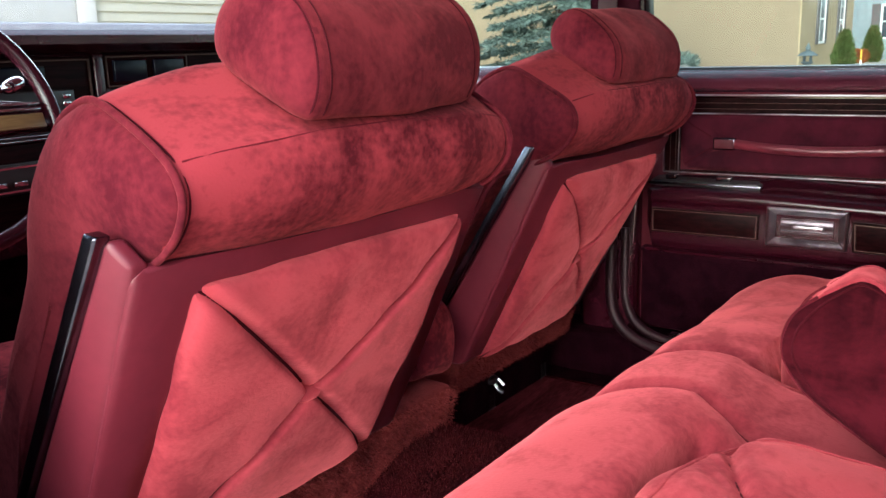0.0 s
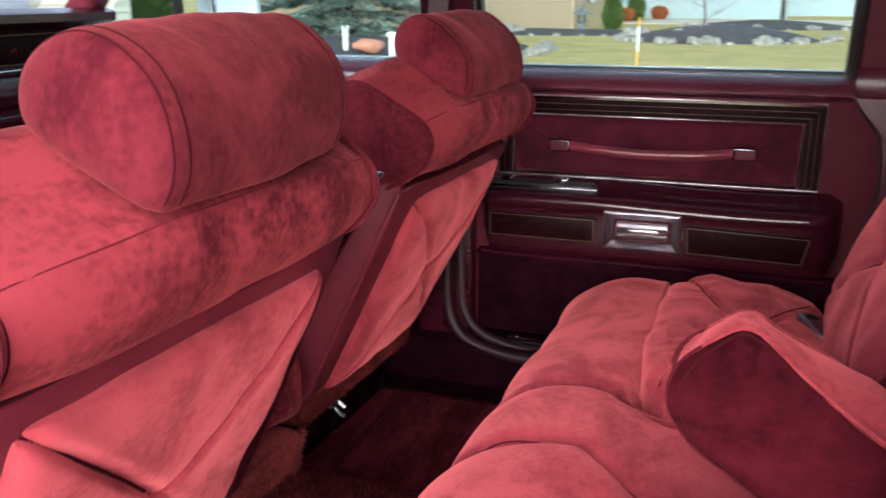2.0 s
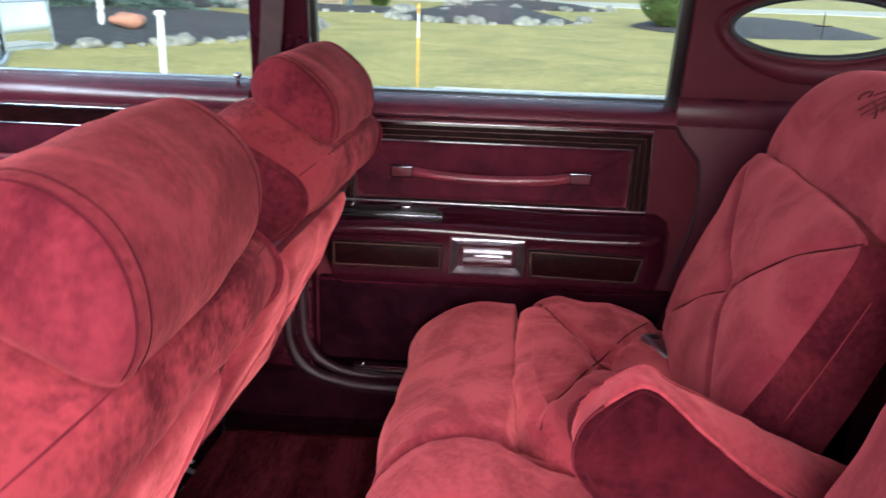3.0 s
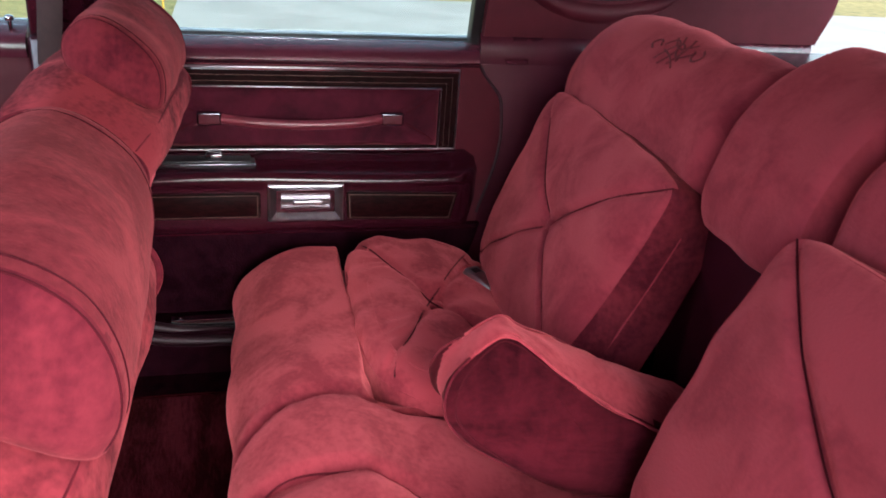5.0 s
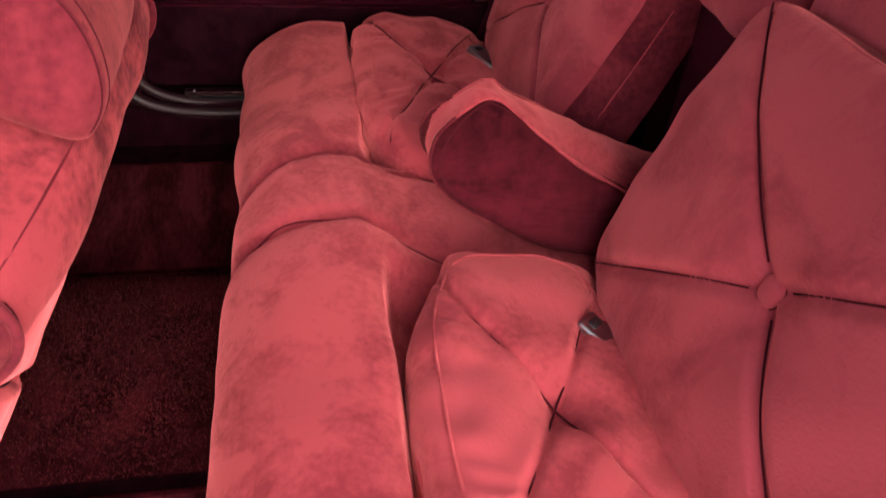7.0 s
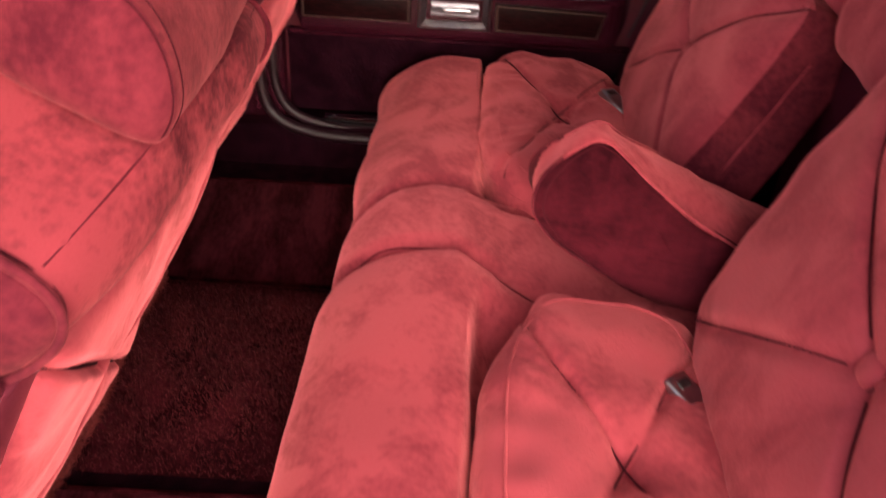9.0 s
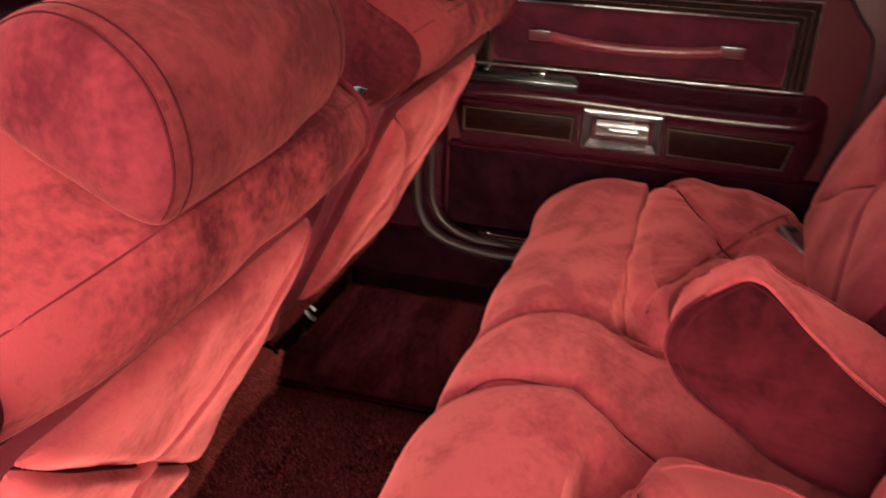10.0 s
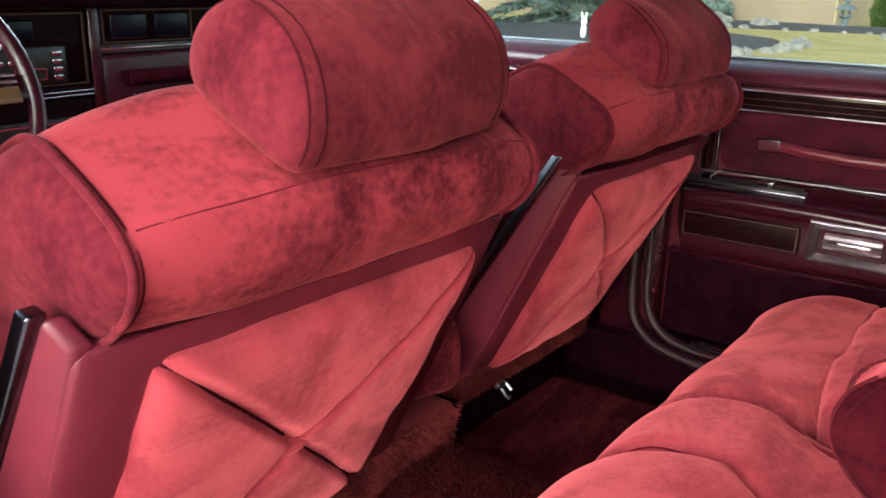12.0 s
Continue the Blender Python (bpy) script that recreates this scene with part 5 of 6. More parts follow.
    for y in (0.706, 0.348):
        pl = part("strap_plate", rbox((X - 0.014, y, 0.833), (0.007, 0.0225, 0.0125), 0.003, 2), STEEL, d, "chrome strap end plate")
        part("plate_face", box(X - 0.0225, X - 0.020, y - 0.0195, y + 0.0195, 0.8235, 0.8425, 0.0005), TRIM_MATTE, pl)
    pts = smooth_line([(X - 0.018, 0.682, 0.834), (X - 0.034, 0.62, 0.829), (X - 0.040, 0.53, 0.826), (X - 0.034, 0.43, 0.829), (X - 0.018, 0.372, 0.834)], 8)
    strap = tube(pts, 0.010, 8)
    strap[0][:, 0] = X - 0.025 + (strap[0][:, 0] - (X - 0.025)) * 0.75
    part("pull_strap", strap, VINYL, d, "burgundy vinyl pull strap")
    # armrest shelf
    ar = smooth_line([(X + 0.004, 0.757), (0.735, 0.750), (0.706, 0.742), (0.692, 0.730), (0.692, 0.716), (0.700, 0.708), (0.699, 0.64), (0.704, 0.618), (0.725, 0.606), (X + 0.004, 0.604)], 5, True)
    rings = []
    for y in np.linspace(0.165, 0.862, 30):
        k = min((y - 0.165) / 0.05, 1.0)
        k = math.sqrt(max(1 - (1 - k) ** 2, 0.02))
        k2 = min((0.862 - y) / 0.03, 1.0)
        k *= math.sqrt(max(1 - (1 - k2) ** 2, 0.05))
        dip = 0.004 * math.sin((y - 0.165) * 9)
        rings.append([(X + 0.004 - (X + 0.004 - a) * (0.3 + 0.7 * k), y, 0.725 + (c - 0.725) * (0.45 + 0.55 * min(k * 1.6, 1)) - dip * (c > 0.72) - (0.006 if y > 0.62 else 0) * (c > 0.74)) for a, c in ar])
    arm = part("armrest", loft(rings), VINYL_LEDGE, d, "burgundy armrest shelf with a rounded lip")
    for name, pts in (("wood_panel", [(0.615, 0.648), (0.838, 0.648), (0.838, 0.700), (0.615, 0.700)]), ("wood_panel", [(0.228, 0.637), (0.442, 0.642), (0.445, 0.700), (0.216, 0.694)])):
        w_ = part(name, plate(pts, 0, 0.694, 0.704, 0.002), WOOD, arm, "dark walnut inlay panel")
        c = np.mean(pts, 0)
        part("gold_border", rim_plate([tuple(c + (np.array(p) - c) * np.array((0.965, 0.88))) for p in pts], [tuple(c + (np.array(p) - c) * np.array((0.95, 0.83))) for p in pts], 0, 0.6925, 0.696), GOLD, w_, smooth=False)
    # ashtray: a bright dished lid with steps, in a rounded bezel
    ash = part("ashtray", loft([[(x, 0.526 + sy * (0.074 - q), 0.681 + sz * (0.039 - q)) for sy, sz in ((-1, -1), (1, -1), (1, 1), (-1, 1))]
                                for q, x in ((0.0, 0.706), (0.0, 0.690), (0.0015, 0.6865), (0.004, 0.6855), (0.0065, 0.6875), (0.017, 0.7005), (0.019, 0.7005))]), DULL_CHROME, arm, "chrome ashtray with a stepped lid", smooth=False)
    lid = [(0.701, 0.664), (0.694, 0.666), (0.693, 0.670), (0.697, 0.673), (0.692, 0.677), (0.689, 0.683), (0.693, 0.688), (0.698, 0.690), (0.696, 0.695), (0.701, 0.698)]
    part("ashtray_lid", loft([[(x, y, z) for x, z in lid] for y in (0.478, 0.486, 0.566, 0.574)]), DULL_CHROME, ash, "bright stepped lid", smooth=False)
    part("ashtray_pull", rbox((0.690, 0.522, 0.682), (0.005, 0.030, 0.006), 0.004, 3), BRUSHED_CHROME, ash)
    sw = part("switch_panel", hexa([(0.722, 0.622, 0.744), (0.768, 0.622, 0.750), (0.768, 0.852, 0.750), (0.722, 0.852, 0.744), (0.722, 0.622, 0.752), (0.768, 0.622, 0.758), (0.768, 0.852, 0.758), (0.722, 0.852, 0.752)], 0.002), BLACK, arm, "dark switch plate with chrome edge")
    part("chrome_edge", box(0.719, 0.722, 0.620, 0.854, 0.748, 0.753, 0.001), STEEL, sw)
    part("switch_well", hexa([(0.728, 0.630, 0.752), (0.762, 0.630, 0.757), (0.762, 0.845, 0.757), (0.728, 0.845, 0.752), (0.728, 0.630, 0.7555), (0.762, 0.630, 0.7605), (0.762, 0.845, 0.7605), (0.728, 0.845, 0.7555)], 0.001), BLACK, sw)
    part("lighter", turn(rbox((0, 0, 0), (0.012, 0.012, 0.006), 0.004, 2), Matrix.Translation((0.745, 0.81, 0.762))), SMOKED_CHROME, sw)
    part("window_switch", rbox((0.745, 0.70, 0.762), (0.008, 0.016, 0.005), 0.003, 2), SMOKED_CHROME, sw)
    part("carpet_panel", plate([(0.880, 0.41), (0.880, 0.60), (0.14, 0.60), (0.17, 0.50), (0.28, 0.41)], 0, 0.758, X + 0.004, 0.006), DOOR_CARPET, d, "dark carpeted lower door")
    part("lower_trim", box(0.754, 0.762, 0.15, 0.88, 0.588, 0.598, 0.002), VINYL_DARK, d)
    # glass and its frame
    gl = part("window_glass", hexa([(0.822, 0.18, 0.97), (0.826, 0.18, 0.97), (0.826, 0.888, 0.97), (0.822, 0.888, 0.97), (0.735, 0.18, 1.36), (0.739, 0.18, 1.36), (0.739, 0.888, 1.36), (0.735, 0.888, 1.36)], 0), GLASS, d, "raised tinted side window")
    gl.visible_shadow = False
    for y0, y1 in ((0.165, 0.186), (0.880, 0.893)):
        part("window_frame", hexa([(0.800, y0, 0.97), (0.835, y0, 0.97), (0.835, y1, 0.97), (0.800, y1, 0.97), (0.722, y0, 1.36), (0.750, y0, 1.36), (0.750, y1, 1.36), (0.722, y1, 1.36)], 0.003), BLACK, d, "black window channel")


rear_door()


def front_door():
    d = thing("front_door", (0.80, 1.5, 0.40), "closed burgundy front car door with chrome-framed panel", "car door")
    X = 0.782
    part("trim_panel", plate([(1.016, 0.405), (1.93, 0.405), (1.93, 0.965), (1.016, 0.965)], 0, X, 0.84, 0.004), TRIM_MATTE, d)
    roll = [(0.015, -0.029), (-0.006, -0.026), (-0.014, -0.010), (-0.006, 0.010), (0.020, 0.026), (0.050, 0.030), (0.050, -0.029)]
    part("belt_roll", loft([[(X + a, y, 0.965 + b) for a, b in roll] for y in np.linspace(1.018, 1.94, 12)]), VINYL_BELT, d, "padded burgundy window ledge")
    part("chrome_frame", rim_plate(ring_rect(1.125, 1.85, 0.760, 0.934), ring_rect(1.129, 1.846, 0.764, 0.9275), 0, X - 0.009, X + 0.002), CHROME, d, smooth=False)
    part("wood_band", rim_plate(ring_rect(1.129, 1.846, 0.764, 0.9275), ring_rect(1.168, 1.81, 0.768, 0.893), 0, X - 0.004, X + 0.002), WOOD, d, smooth=False)
    part("chrome_frame", rim_plate(ring_rect(1.166, 1.812, 0.765, 0.896), ring_rect(1.169, 1.809, 0.768, 0.893), 0, X - 0.008, X + 0.002), CHROME, d, smooth=False)
    for y0, y1, z0, z1, r in ((1.127, 1.848, 0.762, 0.9325, 0.0026), (1.1675, 1.8105, 0.7665, 0.8945, 0.0020)):
        part("chrome_bead", tube([(X - 0.0095, y, z) for y, z in ((y0, z0), (y1, z0), (y1, z1), (y0, z1))], r, 8, True), CHROME, d, "rounded bright bead")
    part("velour_panel", rbox((X, 1.489, 0.8305), (0.010, 0.319, 0.0615), 0.008, 2), DOOR_VELOUR, d)
    for y in (1.27, 1.66):
        part("strap_plate", rbox((X - 0.016, y, 0.833), (0.010, 0.0225, 0.0125), 0.003, 2), VINYL_DARK, d)
    part("pull_strap", tube(smooth_line([(X - 0.014, 1.295, 0.834), (X - 0.034, 1.40, 0.827), (X - 0.034, 1.53, 0.827), (X - 0.014, 1.636, 0.834)], 8), 0.009, 8), VINYL, d)
    part("armrest", rbox((0.735, 1.47, 0.68), (0.05, 0.38, 0.07), 0.025, 3), VINYL, d)
    part("carpet_panel", box(0.765, X, 1.03, 1.92, 0.41, 0.60, 0.004), DOOR_CARPET, d)
    part("lock_knob", join(tube([(0.795, 1.045, 0.975), (0.795, 1.045, 1.004)], 0.004, 8), turn(puff((0.008, 0.008, 0.006), 2.5, (6, 6, 6)), Matrix.Translation((0.795, 1.045, 1.006)))), CHROME, d, "chrome lock knob")
    gl = part("window_glass", hexa([(0.822, 1.01, 0.98), (0.826, 1.01, 0.98), (0.826, 1.94, 0.98), (0.822, 1.94, 0.98), (0.735, 1.01, 1.36), (0.739, 1.01, 1.36), (0.739, 1.52, 1.36), (0.735, 1.52, 1.36)], 0), GLASS, d, "raised tinted side window")
    gl.visible_shadow = False
    part("vent_post", hexa([(0.812, 1.625, 0.98), (0.83, 1.625, 0.98), (0.83, 1.645, 0.98), (0.812, 1.645, 0.98), (0.75, 1.60, 1.30), (0.77, 1.60, 1.30), (0.77, 1.615, 1.30), (0.75, 1.615, 1.30)], 0.002), BLACK, d, "black post of the quarter light")
    part("belt_seal", box(0.806, 0.818, 1.02, 1.93, 0.984, 0.992, 0.002), CHROME, d)
    part("outer_sill", box(0.832, 0.850, 1.02, 1.93, 0.972, 0.998, 0.003), PAINT, d, "pale painted sill outside the glass")


front_door()


def door_mirror():
    m = thing("door_mirror", (0.98, 1.55, 1.02), "chrome rectangular door mirror on a short stalk", "mirror")
    face = Matrix.Translation((0.955, 1.568, 1.078)) @ Matrix.Rotation(radians(-16), 4, "Z") @ Matrix.Rotation(radians(-5), 4, "X")
    part("housing", turn(rbox((0, 0.03, 0), (0.074, 0.035, 0.055), 0.02, 3), face), PAINT, m)
    part("mirror_rim", turn(rim_plate([(-0.072, -0.054), (0.072, -0.054), (0.072, 0.054), (-0.072, 0.054)], [(-0.066, -0.047), (0.066, -0.047), (0.066, 0.047), (-0.066, 0.047)], 1, -0.010, 0.0), face), CHROME, m, smooth=False)
    part("mirror_glass", turn(rbox((0, -0.006, 0), (0.066, 0.003, 0.047), 0.002, 2), face), MIRROR, m)
    part("stalk", tube([(0.85, 1.61, 0.985), (0.90, 1.60, 1.0), (0.93, 1.59, 1.04)], 0.016, 8), CHROME, m)


door_mirror()

# front seat belt hanging on the pillar between the doors
BELT = mat("brown_belt_webbing", (0.055, 0.025, 0.024), 0.7, dark=(0.040, 0.018, 0.017), scale=30, detail=300, bump=0.5, bump_scale=900)
bt = thing("seat_belt", (0.76, 0.97, 0.98), "brown seat belt webbing hanging beside the door pillar", "seat belt")
part("webbing", hexa([(0.752, 0.958, 0.93), (0.760, 1.000, 0.93), (0.763, 1.000, 0.93), (0.755, 0.958, 0.93), (0.668, 0.898, 1.345), (0.672, 0.944, 1.345), (0.675, 0.944, 1.345), (0.671, 0.898, 1.345)], 0.0005), BELT, bt)
part("guide_loop", turn(rbox((0, 0, 0), (0.006, 0.032, 0.010), 0.004, 2), Matrix.Translation((0.672, 0.921, 1.335))), BLACK, bt)

# ---- sill, seals and floor mats ----
seal = smooth_line([(0.744, 0.912, 0.64), (0.738, 0.910, 0.56), (0.732, 0.906, 0.49), (0.727, 0.890, 0.442), (0.722, 0.858, 0.414), (0.719, 0.81, 0.398), (0.717, 0.72, 0.388), (0.717, 0.45, 0.386), (0.717, 0.10, 0.386)], 8)
for name, dx, dy, dz, r in (("door_seal", 0.0, 0.0, 0.0, 0.011), ("door_seal_inner", -0.018, 0.026, -0.012, 0.013)):
    setting(name, tube(seal + np.array((dx, dy, dz)), r, 10), SEAL_RUBBER, "dark burgundy rubber seal round the door opening", "seal")
sp = thing("sill_plate", (0.715, 0.6, 0.396), "brushed metal scuff plate on the door sill", "sill plate")
part("plate", box(0.722, 0.745, 0.05, 0.800, 0.396, 0.4125, 0.002), CHROME, sp)
for y in (0.12, 0.30, 0.48, 0.66, 0.82):
    part("screw", turn(puff((0.005, 0.005, 0.002), 2.4, (6, 6, 4)), Matrix.Translation((0.733, min(y, 0.78), 0.4133))), CHROME, sp)


def floor_mat(name, x0, x1, y0, y1, z):
    m = thing(name, ((x0 + x1) / 2, (y0 + y1) / 2, z), "thin red carpet floor mat with bound edge", "floor mat", "rear floor mats")
    r = 0.04
    pts = []
    for cx, cy, a0 in ((x1 - r, y1 - r, 0), (x0 + r, y1 - r, 90), (x0 + r, y0 + r, 180), (x1 - r, y0 + r, 270)):
        pts += [(cx + r * math.cos(radians(a)), cy + r * math.sin(radians(a))) for a in (a0, a0 + 30, a0 + 60, a0 + 90)]
    part("carpet_sheet", plate(pts, 2, z, z + 0.009), MAT_PILE, m)
    part("binding", tube([(x, y, z + 0.007) for x, y in pts], 0.005, 6, True), SHAG_SHADED, m)


floor_mat("floor_mat", 0.245, 0.605, 0.60, 1.075, 0.2975)
floor_mat("floor_mat", -0.62, -0.235, 0.60, 1.075, 0.2975)


# ---- outdoors ----
LAWN = mat("dry_spring_lawn", (0.44, 0.345, 0.115), 1.0, dark=(0.185, 0.170, 0.052), scale=0.9, detail=9, bump=1.0, bump_scale=40, grain=0.68, fleck=0.9, lo=0.25, hi=0.75)
CONCRETE = mat("pale_concrete", (0.47, 0.43, 0.37), 0.9, dark=(0.39, 0.355, 0.305), scale=1.5, detail=30, bump=0.4, bump_scale=120)
MULCH = mat("dark_mulch", (0.06, 0.055, 0.06), 1.0, dark=(0.03, 0.027, 0.03), scale=6, detail=60, bump=1.0, bump_scale=90)
STUCCO = mat("tan_wall", (0.25, 0.19, 0.125), 0.9, dark=(0.235, 0.178, 0.117), scale=1.2, detail=14, bump=0.4, bump_scale=60)
SIDING = mat("cream_siding", (0.66, 0.65, 0.54), 0.6, dark=(0.60, 0.59, 0.49), scale=1, detail=10)
WHITE = mat("white_paint", (0.80, 0.80, 0.79), 0.5, dark=(0.74, 0.74, 0.73))
BLUESIDE = mat("pale_blue_siding", (0.29, 0.36, 0.39), 0.7)
SLATE = mat("grey_shingle", (0.14, 0.13, 0.13), 0.9, bump=0.5, bump_scale=40)
SPRUCE = mat("blue_spruce_needles", (0.17, 0.23, 0.20), 0.8, dark=(0.07, 0.10, 0.085), scale=3, detail=25)
CEDAR = mat("green_arborvitae", (0.09, 0.14, 0.03), 0.8, dark=(0.045, 0.075, 0.015), scale=4, detail=30)
RUST = mat("rusty_shrub", (0.40, 0.13, 0.03), 0.9, dark=(0.20, 0.06, 0.015), scale=8)
BARK = mat("bark", (0.10, 0.075, 0.06), 0.95, dark=(0.05, 0.038, 0.03), scale=6, bump=0.8, bump_scale=60)
STONE = mat("pale_fieldstone", (0.30, 0.28, 0.25), 0.85, dark=(0.15, 0.14, 0.125), scale=5, detail=30, bump=0.5, bump_scale=40)
IRON = mat("weathered_stone_lantern", (0.10, 0.13, 0.14), 0.7, bump=0.4, bump_scale=80)
YELLOW = mat("yellow_fibreglass", (0.75, 0.38, 0.02), 0.5)
DARKGLASS = mat("house_window_glass", (0.05, 0.07, 0.09), 0.08)

v, f = [], []
edge = np.concatenate([-np.geomspace(1500, 4, 22), np.linspace(-3, 3, 5), np.geomspace(4, 1500, 22)])
for yy in edge:
    for xx in edge:
        v.append((xx, yy, 0.0))
n = len(edge)
f = [(j * n + i, j * n + i + 1, (j + 1) * n + i + 1, (j + 1) * n + i) for j in range(n - 1) for i in range(n - 1)]
setting("ground", (np.array(v), f), LAWN, "patchy yellow-green spring lawn", "lawn")
setting("driveway", box(-4.5, 3.0, -25, 8.4, -0.05, 0.012, 0), CONCRETE, "pale concrete driveway under the car", "driveway", smooth=False)
setting("driveway_apron", box(3.004, 8.4, -14, 1.16, -0.05, 0.010, 0), CONCRETE, "pale concrete parking apron beside the lawn", "driveway", smooth=False)
setting("street", box(34, 40, -200, 200, -0.05, 0.02, 0), CONCRETE, "pale street beyond the lawn", "road", smooth=False)


def bed(name, cx, cy, rx, ry, h=0.25):
    rings = []
    for k in np.linspace(1.0, 0.05, 7):
        rings.append([(cx + rx * k * math.cos(a) * (1 + 0.08 * math.sin(3 * a)), cy + ry * k * math.sin(a) * (1 + 0.08 * math.cos(2 * a)), 0.005 + h * (1 - k ** 2)) for a in np.linspace(0, 2 * math.pi, 36, endpoint=False)])
    g = loft(rings)
    setting(name, soften(g, 0.6, 0.04, cx), MULCH, "dark mulch planting bed", "planting bed")


bed("bed_spruce", 16.0, 8.5, 5.5, 4.2)
bed("bed_house", 25.3, 7.0, 1.9, 7.5, 0.12)
bed("bed_island", 22.6, 0.9, 2.4, 2.6, 0.35)
bed("bed_far", 21.5, -5.8, 3.0, 3.2, 0.3)
bed("bed_tree", 31.0, -0.5, 2.2, 3.2, 0.25)


def rock(x, y, r, seed):
    t = thing("rock", (x, y, 0), "pale rounded fieldstone edging a planting bed", "rock", "edging stones")
    random.seed(seed)
    g = puff((r * random.uniform(0.9, 1.4), r * random.uniform(0.9, 1.5), r * 0.75), 2.6, (6, 6, 6))
    part("stone", soften(turn(g, Matrix.Translation((x, y, r * 0.25)) @ Matrix.Rotation(random.uniform(0, 3), 4, "Z")), r, r * 0.5, seed), STONE, t)


def ring_of_rocks(cx, cy, rx, ry, a0, a1, count, size, seed):
    for k in range(count):
        a = radians(a0 + (a1 - a0) * k / max(count - 1, 1))
        random.seed(seed * 100 + k)
        rock(cx + rx * math.cos(a) + random.uniform(-0.1, 0.1), cy + ry * math.sin(a) + random.uniform(-0.15, 0.15), size * random.uniform(0.3, 1.05), seed * 100 + k)


ring_of_rocks(16.0, 8.5, 5.6, 4.3, 150, 290, 38, 0.15, 1)
ring_of_rocks(22.6, 0.9, 2.5, 2.7, 110, 265, 17, 0.19, 2)
ring_of_rocks(25.3, 7.0, 1.9, 7.0, 130, 262, 22, 0.18, 3)
ring_of_rocks(31.0, -0.5, 2.2, 3.2, 120, 240, 8, 0.2, 4)
for k, (x, y, r) in enumerate(((22.0, 1.6, 0.3), (23.0, 0.3, 0.28), (24.2, 3.2, 0.25), (24.6, 8.3, 0.32), (24.4, 6.9, 0.25))):
    rock(x, y, r, 900 + k)


def house(name, label, x0, x1, y0, y1, h, wall, roof_h, ridge="x"):
    t = thing(name, ((x0 + x1) / 2, (y0 + y1) / 2, 0), label, "house")
    part("wall", box(x0, x1, y0, y1, -0.1, h, 0), wall, t, smooth=False)
    o = 0.4
    if ridge == "x":
        yc = (y0 + y1) / 2
        g = (np.array([(x0 - o, y0 - o, h), (x1 + o, y0 - o, h), (x1 + o, y1 + o, h), (x0 - o, y1 + o, h), (x0 - o, yc, h + roof_h), (x1 + o, yc, h + roof_h)]), [(0, 1, 5, 4), (2, 3, 4, 5), (0, 4, 3), (1, 2, 5), (3, 2, 1, 0)])
    else:
        xc = (x0 + x1) / 2
        g = (np.array([(x0 - o, y0 - o, h), (x1 + o, y0 - o, h), (x1 + o, y1 + o, h), (x0 - o, y1 + o, h), (xc, y0 - o, h + roof_h), (xc, y1 + o, h + roof_h)]), [(0, 3, 5, 4), (1, 4, 5, 2), (0, 4, 1), (3, 2, 5), (3, 2, 1, 0)])
    part("roof", g, SLATE, t, smooth=False)
    return t


def house_window(t, axis, w, a, z, half, tall):
    """A window with shutters: axis 0 lies in a wall x = w, axis 1 in a wall y = w."""
    lo, hi = w - 0.05, w + 0.02
    fr = part("window", rim_plate([(a - half, z), (a + half, z), (a + half, z + tall), (a - half, z + tall)], [(a - half + 0.08, z + 0.08), (a + half - 0.08, z + 0.08), (a + half - 0.08, z + tall - 0.08), (a - half + 0.08, z + tall - 0.08)], axis, lo, hi), WHITE, t, smooth=False)
    part("pane", plate([(a - half + 0.08, z + 0.08), (a + half - 0.08, z + 0.08), (a + half - 0.08, z + tall - 0.08), (a - half + 0.08, z + tall - 0.08)], axis, w - 0.02, w + 0.0), DARKGLASS, fr, smooth=False)
    part("sash_bar", plate([(a - half + 0.08, z + tall / 2 - 0.03), (a + half - 0.08, z + tall / 2 - 0.03), (a + half - 0.08, z + tall / 2 + 0.03), (a - half + 0.08, z + tall / 2 + 0.03)], axis, w - 0.035, w - 0.015), WHITE, fr, smooth=False)
    for sx in (-1, 1):
        c = a + sx * (half + 0.2)
        part("shutter", plate([(c - 0.17, z - 0.02), (c + 0.17, z - 0.02), (c + 0.17, z + tall + 0.02), (c - 0.17, z + tall + 0.02)], axis, lo, w + 0.01), SLATE, t, smooth=False)


h1 = house("tan_house", "tan rendered house with shuttered windows", 27.2, 37.5, 5.6, 19.0, 5.2, STUCCO, 3.0, "x")
for a in (30.5, 34.5):
    house_window(h1, 1, 5.545, a, 0.85, 0.55, 1.6)
# the gable is the same tan wall, its stronger light painted as a paler skin
TAN_LIT = mat("lit_tan_wall", (0.42, 0.325, 0.20), 0.85, dark=(0.38, 0.29, 0.175), scale=1.2, detail=14, bump=0.4, bump_scale=60)
part("lit_gable_skin", box(27.16, 37.5, 5.55, 5.598, -0.1, 5.2, 0), TAN_LIT, h1, "thin skin of lighter tan that paints the gable wall as lit", smooth=False)
h2 = house("blue_grey_house", "pale blue-grey house with white windows and grey roof", 42.0, 56.0, -1.5, 12.0, 5.0, BLUESIDE, 3.0, "y")
for a in (4.5, 8.0):
    house_window(h2, 0, 42.0, a, 0.9, 0.55, 1.5)
h3 = house("blue_house", "pale blue sided house far behind the lawn", 48.0, 60.0, -6.0, -1.8, 4.6, BLUESIDE, 2.6, "x")
house_window(h3, 0, 48.0, -3.5, 0.9, 0.5, 1.4)

